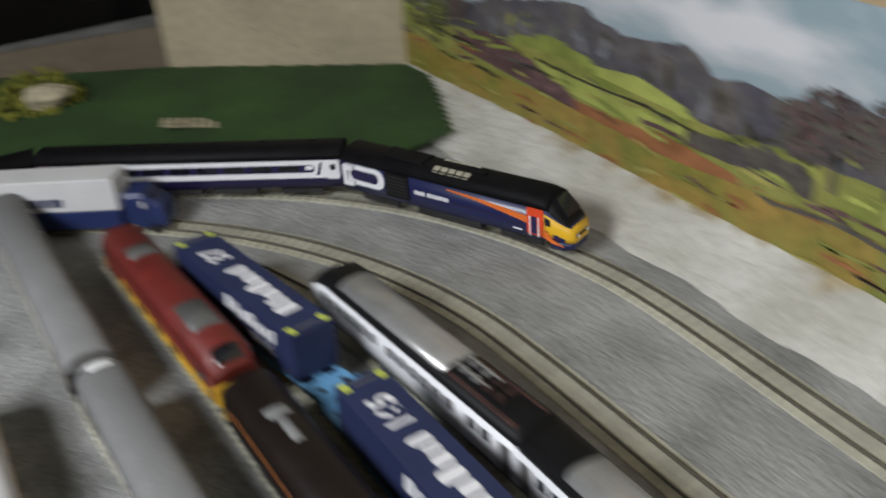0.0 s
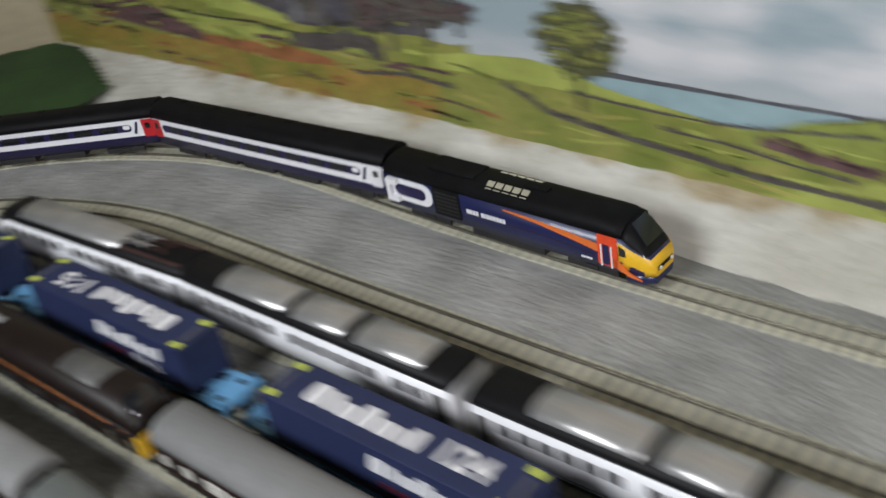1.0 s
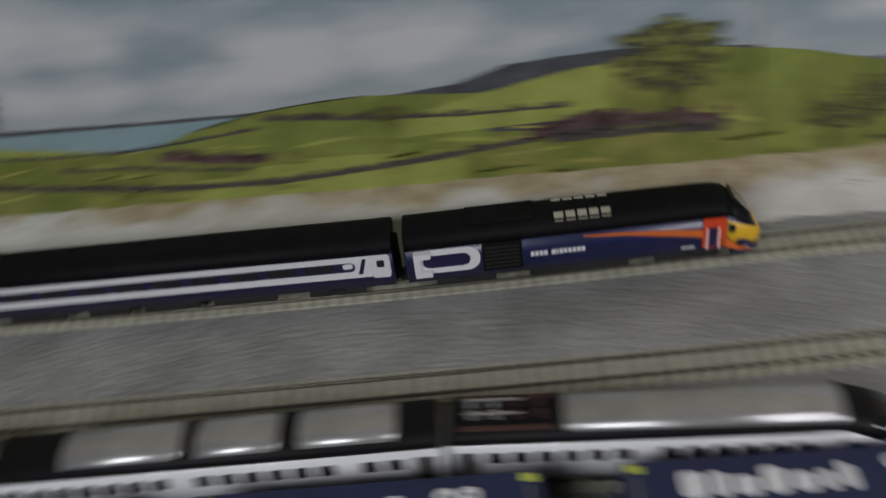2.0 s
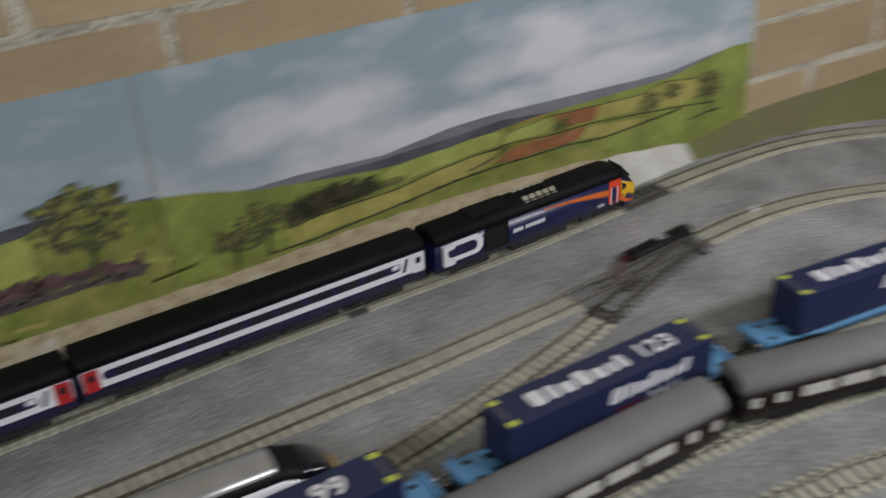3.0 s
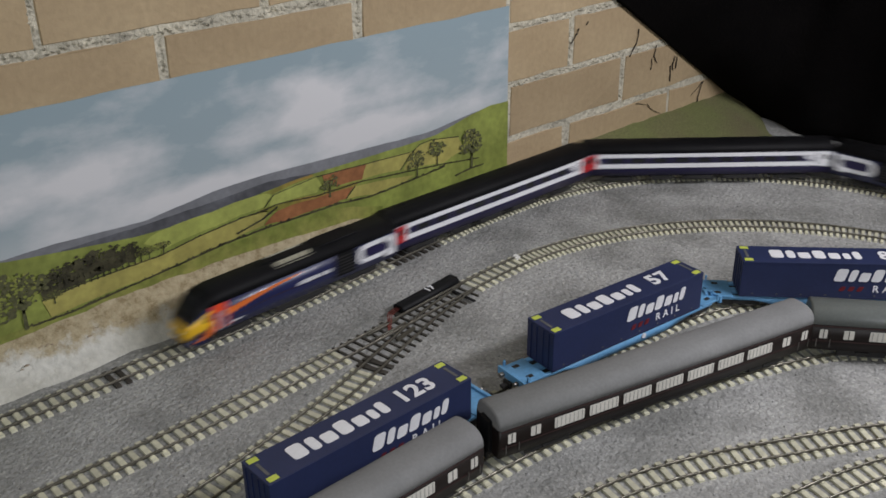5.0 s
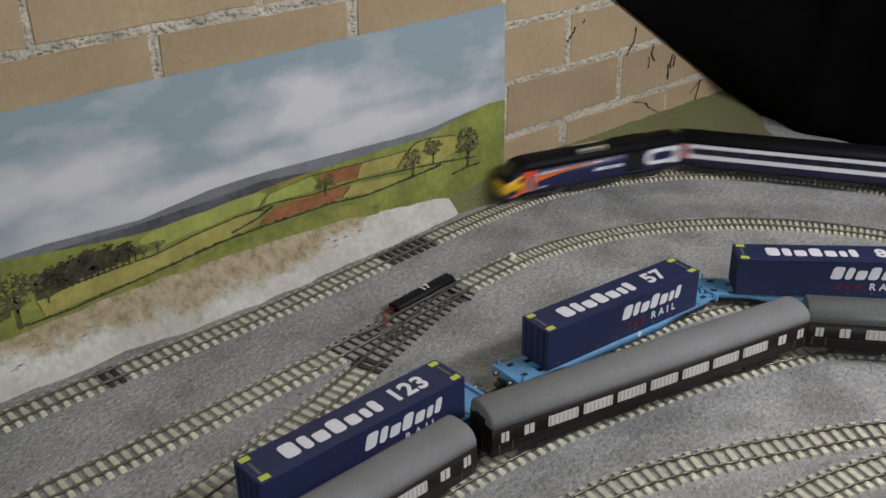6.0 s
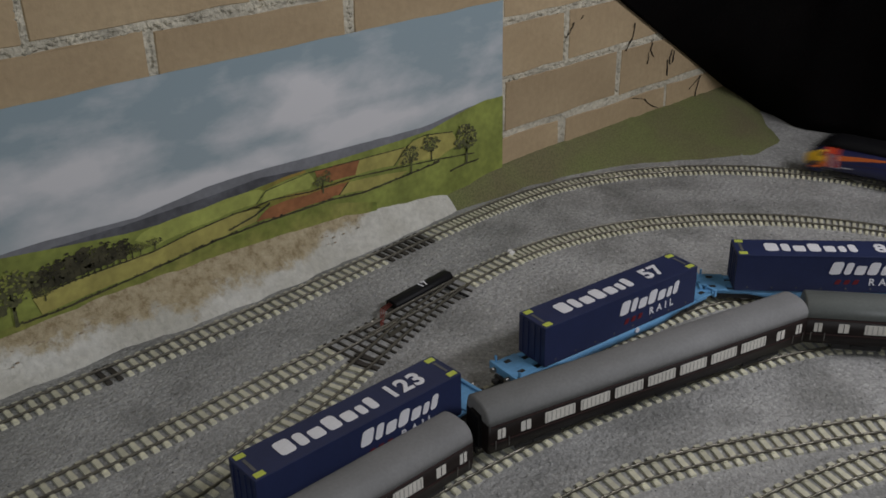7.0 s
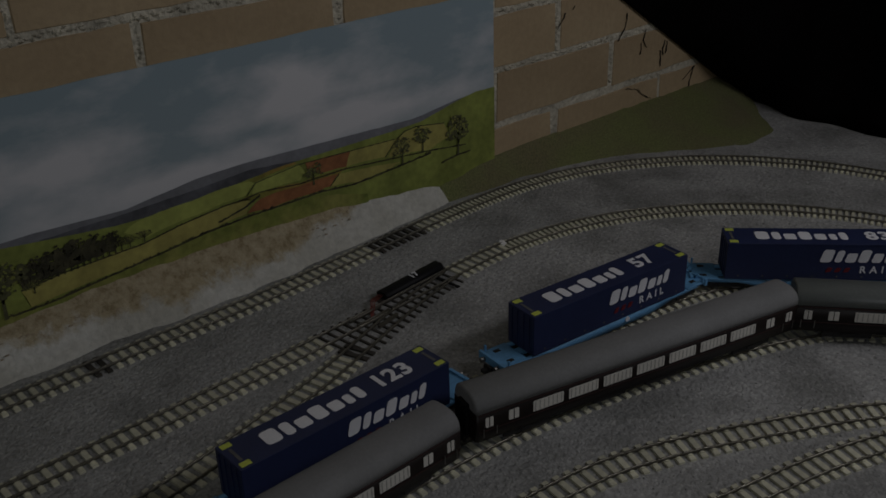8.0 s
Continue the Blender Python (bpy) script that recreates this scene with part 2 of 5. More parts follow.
def grain_ballast():
    """Glued granules: each grain has its own tone and a rounded top."""
    m = M["ballast"]
    n, l = m.node_tree.nodes, m.node_tree.links
    b = n["Principled BSDF"]
    old = b.inputs["Base Color"].links[0].from_socket
    tc, vo, rp, mx = n.new("ShaderNodeTexCoord"), n.new("ShaderNodeTexVoronoi"), n.new("ShaderNodeValToRGB"), n.new("ShaderNodeMix")
    vo.inputs["Scale"].default_value = 480
    l.new(tc.outputs["Object"], vo.inputs["Vector"])
    l.new(vo.outputs["Color"], rp.inputs["Fac"])
    rp.color_ramp.elements[0].color, rp.color_ramp.elements[1].color = (0.78, 0.78, 0.78, 1), (0.98, 0.98, 0.97, 1)
    rp.color_ramp.elements[0].position, rp.color_ramp.elements[1].position = 0.15, 0.8
    rp.color_ramp.elements.new(0.95).color = (1.22, 1.21, 1.18, 1)
    mx.data_type, mx.blend_type = "RGBA", "MULTIPLY"
    mx.inputs["Factor"].default_value = 1
    l.new(old, mx.inputs["A"])
    l.new(rp.outputs["Color"], mx.inputs["B"])
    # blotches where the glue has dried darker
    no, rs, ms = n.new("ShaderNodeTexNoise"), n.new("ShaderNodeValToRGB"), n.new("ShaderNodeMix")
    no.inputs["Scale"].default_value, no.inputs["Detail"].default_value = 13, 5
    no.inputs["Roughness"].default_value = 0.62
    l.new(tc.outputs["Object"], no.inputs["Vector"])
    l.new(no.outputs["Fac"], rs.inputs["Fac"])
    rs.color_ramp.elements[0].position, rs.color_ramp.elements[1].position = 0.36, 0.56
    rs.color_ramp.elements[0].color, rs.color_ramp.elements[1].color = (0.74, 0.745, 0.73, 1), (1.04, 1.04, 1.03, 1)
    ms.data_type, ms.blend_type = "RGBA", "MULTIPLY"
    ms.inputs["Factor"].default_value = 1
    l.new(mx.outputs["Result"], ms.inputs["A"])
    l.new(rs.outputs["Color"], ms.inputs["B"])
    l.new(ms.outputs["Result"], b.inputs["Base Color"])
    bp = n.new("ShaderNodeBump")
    bp.invert = True
    bp.inputs["Strength"].default_value, bp.inputs["Distance"].default_value = 0.5, 0.001
    l.new(vo.outputs["Distance"], bp.inputs["Height"])
    l.new(b.inputs["Normal"].links[0].from_socket, bp.inputs["Normal"])
    l.new(bp.outputs["Normal"], b.inputs["Normal"])


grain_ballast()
M["grain"] = mat("loose_granule", (0.42, 0.42, 0.41), 0.9, vary=0.5, fine=700, coarse=200, col2=(0.22, 0.22, 0.215))
M["fold"] = mat("curtain_shade", (0.45, 0.44, 0.4), 0.9, vary=0.2)
M["crumb"] = mat("white_crumb", (0.75, 0.74, 0.7), 0.9, vary=0.1)
stain_plaster()


# ---- builders ----
def part(name, bm, material, parent, label=""):
    bmesh.ops.recalc_face_normals(bm, faces=bm.faces)
    me = bpy.data.meshes.new(name)
    bm.to_mesh(me)
    bm.free()
    me.materials.append(material)
    ob = new(name, me)
    if parent is not None:
        ob.parent = parent
    return tagged(ob, label) if label else ob


def thing(name, m, label, category, group=""):
    ob = new(name)
    ob.empty_display_size = 0.02
    ob.matrix_world = m
    return tagged(ob, label, category, group)


def box(bm, x0, x1, y0, y1, z0, z1, bevel=0.0):
    vs = [bm.verts.new((x, y, z)) for x in (x0, x1) for y in (y0, y1) for z in (z0, z1)]
    fs = [bm.faces.new([vs[i] for i in q]) for q in ((0, 1, 3, 2), (4, 6, 7, 5), (0, 4, 5, 1), (2, 3, 7, 6), (0, 2, 6, 4), (1, 5, 7, 3))]
    if bevel:
        es = {e for f in fs for e in f.edges}
        bmesh.ops.bevel(bm, geom=list(es), offset=bevel, segments=2, affect="EDGES", profile=0.5)
    return bm


def boxes(*dims, bevel=0.0):
    bm = bmesh.new()
    for d in dims:
        box(bm, *d, bevel=bevel)
    return bm


def loft(rings, bm=None, smooth=True):
    """A closed skin through rings of equally many points, capped at both ends."""
    bm = bm or bmesh.new()
    vr = [[bm.verts.new(p) for p in r] for r in rings]
    n = len(vr[0])
    for a, b in zip(vr, vr[1:]):
        for i in range(n):
            bm.faces.new((a[i], a[(i + 1) % n], b[(i + 1) % n], b[i])).smooth = smooth
    bm.faces.new(vr[0])
    bm.faces.new(vr[-1][::-1])
    return bm


def roof_ring(x, w, zs, zt, n=10):
    r = [(x, -w, zs)]
    for i in range(1, n):
        a = math.pi * i / n
        r.append((x, -w * math.copysign(abs(math.cos(a)) ** 0.75, math.cos(a)), zs + (zt - zs) * math.sin(a) ** 0.85))
    return r + [(x, w, zs)]


def side_ring(x, w, zb, zs, tuck=0.0015):
    zm = zb + (zs - zb) * 0.35
    return [(x, -w + tuck, zb), (x, -w, zm), (x, -w, zs), (x, w, zs), (x, w, zm), (x, w - tuck, zb)]


def plate(pts, y, thick=0.0003, bm=None):
    """A thin flat shape with its outline in x and z, on the side at y."""
    bm = bm or bmesh.new()
    d = math.copysign(thick, y)
    a = [bm.verts.new((px, y, pz)) for px, pz in pts]
    b = [bm.verts.new((px, y + d, pz)) for px, pz in pts]
    n = len(pts)
    bm.faces.new(a)
    bm.faces.new(b[::-1])
    for i in range(n):
        bm.faces.new((a[i], a[(i + 1) % n], b[(i + 1) % n], b[i]))
    return bm


def top_plate(pts, z, thick=0.0003, bm=None):
    bm = bm or bmesh.new()
    a = [bm.verts.new((px, py, z)) for px, py in pts]
    b = [bm.verts.new((px, py, z + thick)) for px, py in pts]
    n = len(pts)
    bm.faces.new(a[::-1])
    bm.faces.new(b)
    for i in range(n):
        bm.faces.new((a[i], a[(i + 1) % n], b[(i + 1) % n], b[i]))
    return bm


def rounded(x0, x1, z0, z1, r, n=4):
    r = min(r, (x1 - x0) / 2 - 1e-5, (z1 - z0) / 2 - 1e-5)
    out = []
    for cx, cz, a0 in ((x1 - r, z1 - r, 0), (x0 + r, z1 - r, 90), (x0 + r, z0 + r, 180), (x1 - r, z0 + r, 270)):
        for i in range(n + 1):
            a = radians(a0 + 90 * i / n)
            out.append((cx + r * math.cos(a), cz + r * math.sin(a)))
    return out


def disc(bm, x, y0, y1, z, r, n=14):
    """A wheel-like cylinder across the vehicle."""
    a = [bm.verts.new((x + r * math.cos(2 * math.pi * i / n), y0, z + r * math.sin(2 * math.pi * i / n))) for i in range(n)]
    b = [bm.verts.new((v.co.x, y1, v.co.z)) for v in a]
    bm.faces.new(a)
    bm.faces.new(b[::-1])
    for i in range(n):
        bm.faces.new((a[i], a[(i + 1) % n], b[(i + 1) % n], b[i]))
    return bm


def letters(text, size, name, material, parent, m, bold=0.0):
    """Raised lettering in the built-in font, centred on the pose m (text reads along its x, up is its y)."""
    cu = bpy.data.curves.new(name, "FONT")
    cu.body, cu.size, cu.extrude, cu.offset = text, size, 0.00015, bold
    cu.align_x, cu.align_y, cu.space_character = "CENTER", "CENTER", 1.1
    tmp = bpy.data.objects.new(name, cu)
    me = bpy.data.meshes.new_from_object(tmp)
    bpy.data.objects.remove(tmp)
    me.materials.clear()
    me.materials.append(material)
    ob = new(name, me)
    ob.parent = parent
    ob.matrix_local = m
    return ob


class Track:
    """A smooth centre line through a few points, read by its length."""

    def __init__(self, pts, start=0.0):
        P = [Vector((*p, 0)) for p in pts]
        P = [2 * P[0] - P[1]] + P + [2 * P[-1] - P[-2]]
        self.p = []
        for a, b, c, d in zip(P, P[1:], P[2:], P[3:]):
            n = max(2, int((c - b).length / 0.012))
            for i in range(n):
                t = i / n
                self.p.append(0.5 * ((2 * b) + (c - a) * t + (2 * a - 5 * b + 4 * c - d) * t * t + (3 * b - a - 3 * c + d) * t ** 3))
        self.p.append(P[-2])
        self.s = [0.0]
        for a, b in zip(self.p, self.p[1:]):
            self.s.append(self.s[-1] + (b - a).length)
        self.length = self.s[-1]

    def at(self, s):
        if s <= 0:
            return self.p[0] + (self.p[1] - self.p[0]).normalized() * s
        if s >= self.length:
            return self.p[-1] + (self.p[-1] - self.p[-2]).normalized() * (s - self.length)
        i = int(np.searchsorted(self.s, s)) - 1
        i = max(0, min(i, len(self.p) - 2))
        return self.p[i].lerp(self.p[i + 1], (s - self.s[i]) / (self.s[i + 1] - self.s[i]))

    def heading(self, s):
        d = self.at(s + 0.004) - self.at(s - 0.004)
        return math.degrees(math.atan2(d.y, d.x))

    def near(self, x, y):
        q = Vector((x, y, 0))
        return self.s[min(range(len(self.p)), key=lambda i: (self.p[i] - q).length)]

    def ride(self, s, wheelbase, z):
        """The pose of a vehicle whose two bogies stand on the line round s."""
        a, b = self.at(s - wheelbase / 2), self.at(s + wheelbase / 2)
        c, d = (a + b) / 2, b - a
        return pose(c.x, c.y, z, 0, 0, math.degrees(math.atan2(d.y, d.x)))


def arc(cx, cy, r, a0, a1, n):
    return [(cx + r * math.cos(radians(a0 + (a1 - a0) * i / n)), cy + r * math.sin(radians(a0 + (a1 - a0) * i / n))) for i in range(n + 1)]


RAIL = 0.0046
OUTER = Track(arc(-1.6, -0.618, 0.53, 240, 90, 15) + [(-1.4, -0.0915), (-1.2, -0.089), (-1.0, -0.082), (-0.85, -0.074), (-0.73, -0.067), (-0.6, -0.063), (-0.48, -0.0605), (-0.38, -0.053), (-0.28, -0.044), (-0.21, -0.0395)]
              + arc(-0.139, -0.410, 0.372, 90, -20, 12) + [(0.21, -0.62), (0.16, -0.8), (0.02, -0.97), (-0.2, -1.05), (-0.5, -1.06), (-1.4, -1.06)])
INNER = Track(arc(-1.6, -0.735, 0.53, 200, 90, 12) + [(-1.45, -0.201), (-1.3, -0.196), (-1.15, -0.191), (-1.0, -0.186), (-0.85, -0.181), (-0.725, -0.176), (-0.636, -0.174), (-0.585, -0.171), (-0.528, -0.1675), (-0.485, -0.165), (-0.4, -0.157), (-0.32, -0.1485)]
              + arc(-0.241, -0.514, 0.371, 90, -40, 12))
WHITE = Track([(-1.85, -0.325), (-1.745, -0.296), (-1.63, -0.284), (-1.5, -0.274), (-1.34, -0.268), (-1.2, -0.2645), (-1.08, -0.26), (-0.95, -0.258), (-0.78, -0.264), (-0.656, -0.25), (-0.528, -0.219), (-0.478, -0.203), (-0.41, -0.178), (-0.36, -0.161), (-0.31, -0.149)])
BOXES = Track([(-1.93, -0.4), (-1.75, -0.352), (-1.506, -0.336), (-1.25, -0.327), (-1.03, -0.32), (-0.8, -0.315), (-0.557, -0.311), (-0.38, -0.308), (-0.286, -0.315), (-0.19, -0.327), (-0.12, -0.357), (-0.04, -0.436), (0.01, -0.52)])
COACHES = Track([(-1.95, -0.42), (-1.75, -0.402), (-1.5, -0.388), (-1.2, -0.376), (-0.8, -0.366), (-0.5, -0.362), (-0.33, -0.386), (-0.17, -0.437), (-0.11, -0.49), (-0.06, -0.57)])
GREYS = Track([(-2.05, -0.491), (-1.88, -0.483), (-1.7, -0.473), (-1.57, -0.46), (-1.4, -0.455), (-0.9, -0.44), (-0.6, -0.432), (-0.456, -0.439), (-0.378, -0.46), (-0.294, -0.5), (-0.225, -0.539), (-0.15, -0.6)])
NEAR = Track([(-1.85, -0.56), (-1.5, -0.55), (-0.9, -0.525), (-0.5, -0.513), (-0.366, -0.53), (-0.249, -0.565), (-0.17, -0.62)])


# ---- structure ----
def ground():
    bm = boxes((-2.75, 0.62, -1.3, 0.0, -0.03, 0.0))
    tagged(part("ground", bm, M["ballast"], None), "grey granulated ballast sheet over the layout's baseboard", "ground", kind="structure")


def lerp_at(x, knots):
    for (x0, v0), (x1, v1) in zip(knots, knots[1:]):
        if x <= x1:
            return v0 + (v1 - v0) * max(0, (x - x0) / (x1 - x0))
    return knots[-1][1]


def bank(name, x0, x1, front, rise, material, label, dx=0.012, back=0.0):
    """A strip of modelled ground that climbs from the track bed to the foot of the wall."""
    bm = bmesh.new()
    n, k = int((x1 - x0) / dx), 8
    grid = []
    for i in range(n + 1):
        x = x0 + (x1 - x0) * i / n
        yf = lerp_at(x, front) + 0.006 * noise.noise(Vector((x * 40, 2.5, 0)))
        row = []
        for j in range(k + 1):
            u = j / k
            y = yf + (back - yf) * u
            z = 0.0005 + lerp_at(x, rise) * (u ** 1.2) + 0.0025 * noise.noise(Vector((x * 45, y * 60, 1))) * min(1, 4 * u)
            row.append(bm.verts.new((x, y, max(z, 0.0004) if j else -0.002)))
        grid.append(row)
    for a, b in zip(grid, grid[1:]):
        for j in range(k):
            bm.faces.new((a[j], b[j], b[j + 1], a[j + 1])).smooth = True
    return tagged(part(name, bm, material, None), label, "ground", kind="structure")


def banks():
    bank("plaster_bank", -2.3, -0.15, [(-2.3, -0.03), (-2.15, -0.06), (-2.03, -0.085), (-1.9, -0.078), (-1.74, -0.057), (-1.57, -0.055), (-1.4, -0.052), (-1.2, -0.055), (-1.1, -0.056), (-0.9, -0.046), (-0.72, -0.038), (-0.6, -0.035), (-0.5, -0.041), (-0.45, -0.04), (-0.37, -0.032), (-0.3, -0.024), (-0.22, -0.018), (-0.15, -0.003)],
         [(-2.3, 0.02), (-1.9, 0.032), (-1.5, 0.036), (-1.0, 0.036), (-0.7, 0.036), (-0.6, 0.044), (-0.45, 0.044), (-0.34, 0.04), (-0.29, 0.032), (-0.22, 0.026), (-0.15, 0.004)], M["plaster"], "bare white plaster bank along the foot of the wall")
    bank("grass_bank", -0.26, 0.62, [(-0.26, -0.002), (-0.2, -0.012), (-0.13, -0.018), (-0.07, -0.022), (-0.02, -0.03), (0.06, -0.06), (0.12, -0.1), (0.2, -0.15), (0.27, -0.15), (0.31, -0.1), (0.36, -0.05), (0.62, -0.04)],
         [(-0.26, 0.002), (-0.2, 0.02), (-0.13, 0.03), (-0.06, 0.032), (0.62, 0.03)], M["grass"], "olive green flock bank in the corner by the brick wall")
    # tan scatter along the top of the plaster
    bm = bmesh.new()
    rnd = random.Random(4)
    for i in range(260):
        x = rnd.uniform(-0.72, -0.33)
        y = -abs(rnd.gauss(0, 0.007)) - 0.001
        r = rnd.uniform(0.0006, 0.0016)
        z = 0.034 + y * 0.75
        bmesh.ops.create_icosphere(bm, subdivisions=1, radius=r, matrix=Matrix.Translation((x, y, z)) @ Matrix.Diagonal((1.6, 1, 0.45, 1)))
    tagged(part("tan_scatter", bm, M["tan"], None), "tan gravel scatter along the top of the plaster bank", "gravel", kind="stuff")
    # loose granules over the glued ballast
    verts, faces = [], []
    for i in range(7000):
        x, y = rnd.uniform(-1.75, 0.3), rnd.uniform(-0.66, -0.02)
        if y > -0.045 and x < -0.2:
            continue
        r = rnd.uniform(0.0006, 0.0014) * (1.5 if rnd.random() < 0.04 else 1)
        n = len(verts)
        turn = rnd.uniform(0, 6.28)
        for k in range(4):
            q = r * rnd.uniform(0.7, 1.3)
            verts.append((x + q * math.cos(turn + k * 1.57), y + q * math.sin(turn + k * 1.57), rnd.uniform(0.0, 0.3) * r))
        verts += [(x + rnd.uniform(-0.3, 0.3) * r, y + rnd.uniform(-0.3, 0.3) * r, r * rnd.uniform(0.6, 1.1)), (x, y, -0.0005)]
        for k in range(4):
            faces += [(n + k, n + (k + 1) % 4, n + 4), (n + (k + 1) % 4, n + k, n + 5)]
    me = bpy.data.meshes.new("ballast_grains")
    me.from_pydata(verts, [], faces)
    me.materials.append(M["grain"])
    tagged(new("ballast_grains", me), "loose grey stone granules lying on the ballast", "gravel", kind="stuff")
    # dark grass beyond the far curve
    bm = bmesh.new()
    grid = {}
    step = 0.005
    for i in range(144):
        for j in range(208):
            x, y = -2.66 + i * step, -1.0 + j * step
            d = math.hypot(x + 1.6, y + 0.618) - 0.575 + 0.01 * noise.noise(Vector((x * 25, y * 25, 3)))
            edge = lerp_at(x, [(-2.26, 0.05), (-2.16, 0.0), (-2.06, -0.035), (-1.95, -0.075)])
            if d > 0 and y < edge + 0.01 and x < -1.975 and y < 0.0 and x > lerp_at(y, [(-1.0, -2.62), (-0.439, -2.503), (-0.247, -2.389), (0.0, -2.185)]):
                grid[i, j] = bm.verts.new((x, y, 0.001 + min(0.022, d * 0.12) + 0.001 * noise.noise(Vector((x * 90, y * 90, 0)))))
    for (i, j) in list(grid):
        q = [grid.get((i + a, j + b)) for a, b in ((0, 0), (1, 0), (1, 1), (0, 1))]
        if all(q):
            bm.faces.new(q).smooth = True
    tagged(part("dark_grass", bm, M["dark_grass"], None), "dark green flock grass beyond the end curve", "grass", kind="structure")


def brick_wall():
    wall = tagged(part("wall_north", boxes((-2.9, 0.9, 0.0012, 0.12, -0.9, 1.5)), M["mortar"], None), "buff brick garage wall with rough pale mortar", "wall", kind="structure")
    bl, bh, gap = 0.2065, 0.067, 0.0085
    shapes = []
    rnd = random.Random(7)
    for k in range(5):
        bm = bmesh.new()
        hx, hz = (bl - gap) / 2, (bh - gap) / 2
        rim = [(-hx + 2 * hx * i / 6, -hz) for i in range(6)] + [(hx, -hz), (hx, 0)] + [(hx - 2 * hx * i / 6, hz) for i in range(6)] + [(-hx, hz), (-hx, 0)]
        front, side, back = [], [], []
        for x, z in rim:
            dx, dz = rnd.uniform(-0.0013, 0.0013), rnd.uniform(-0.0013, 0.0013)
            front.append(bm.verts.new(((x + dx) * 0.988, rnd.uniform(-0.0006, 0.0004), (z + dz) * 0.96)))
            side.append(bm.verts.new((x + dx, 0.0016, z + dz)))
        bm.faces.new(front)
        for i in range(len(rim)):
            j = (i + 1) % len(rim)
            bm.faces.new((front[i], side[i], side[j], front[j]))
            back.append(side[i])
        bm.faces.new(back[::-1])
        bmesh.ops.recalc_face_normals(bm, faces=bm.faces)
        me = bpy.data.meshes.new("brick")
        bm.to_mesh(me)
        bm.free()
        me.materials.append(M["brick"])
        shapes.append(me)
    z0 = 0.066 + bh / 2
    for row in range(-2, 12):
        off = bl / 2 if row % 2 else 0.0
        for i in range(-11, 4):
            x = bl * i + off - bl / 2
            if -2.4 < x < 0.8:
                ob = new("brick", rnd.choice(shapes))
                ob.parent = wall
                ob.location = (x + bl / 2 - 0.008 + rnd.uniform(-0.003, 0.003), 0.0, z0 + bh * row + rnd.uniform(-0.0015, 0.0015))
    # ragged mortar that stands out of the joints in lumps and smears
    verts, faces = [], []

    def lump(x, z, rx, ry, rz):
        if z < 0.23 and x < -0.107:
            return
        n = len(verts)
        for dx, dy, dz in ((1, 0, 0), (0, 0, 1), (-1, 0, 0), (0, 0, -1), (0.1, -1, 0.1), (0, 1, 0)):
            verts.append((x + dx * rx * rnd.uniform(0.7, 1.3), 0.0012 + dy * ry * rnd.uniform(0.6, 1.3), z + dz * rz * rnd.uniform(0.7, 1.3)))
        for k in range(4):
            faces.extend(((n + k, n + (k + 1) % 4, n + 4), (n + (k + 1) % 4, n + k, n + 5)))

    for row in range(0, 8):
        zj = z0 + bh * (row + 0.5)
        x = -1.0
        while x < 0.62:
            x += rnd.uniform(0.002, 0.0045)
            far = rnd.random() < 0.04
            lump(x, zj + rnd.gauss(0, 0.0055 if far else 0.0016), rnd.uniform(0.002, 0.005), rnd.uniform(0.0012, 0.0032) * (0.6 if far else 1), rnd.uniform(0.0016, 0.0036))
        off = bl / 2 if row % 2 else 0.0
        for i in range(-5, 4):
            z = z0 + bh * (row - 0.5)
            while z < z0 + bh * (row + 0.5):
                z += rnd.uniform(0.002, 0.0045)
                lump(bl * i + off - bl / 2 - 0.008 + rnd.gauss(0, 0.0012), z, rnd.uniform(0.0015, 0.0034), rnd.uniform(0.0012, 0.003), rnd.uniform(0.002, 0.0045))
    me = bpy.data.meshes.new("mortar_lumps")
    me.from_pydata(verts, [], faces)
    me.materials.append(M["mortar"])
    ob = tagged(new("mortar_lumps", me), kind="stuff")
    ob.parent = wall


def room():
    # floor, end walls and fillers have their shade in the dark colour
    for name, d, m, lab in (("floor", (-4.2, 2.2, -3.0, 0.12, -1.0, -0.9), "room_shade", "garage floor below the layout, its shade put into the dark colour"),
                            # ceiling and south wall are added out of view to bounce light
                            ("ceiling", (-4.2, 2.2, -3.0, 0.12, 1.5, 1.6), "room", "added unseen pale ceiling that bounces light onto the layout"),
                            ("wall_south", (-4.2, 2.2, -3.1, -3.0, -1.0, 1.6), "room", "added unseen pale wall behind the layout that bounces light"),
                            ("wall_east", (2.2, 2.3, -3.1, 0.2, -1.0, 1.6), "room_shade", "end wall of the garage, its shade put into the dark colour"),
                            ("wall_west", (-4.3, -4.2, -3.1, 0.2, -1.0, 1.6), "room_shade", "end wall of the garage, its shade put into the dark colour"),
                            ("wall_filler", (-4.2, -2.9, 0.004, 0.12, -1.0, 1.6), "room_shade", "stretch of garage wall, its lack of light put into the dark colour"),
                            ("wall_filler_2", (0.9, 2.2, 0.004, 0.12, -1.0, 1.6), "room_shade", "stretch of garage wall, its lack of light put into the dark colour")):
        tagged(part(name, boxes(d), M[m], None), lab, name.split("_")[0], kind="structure")


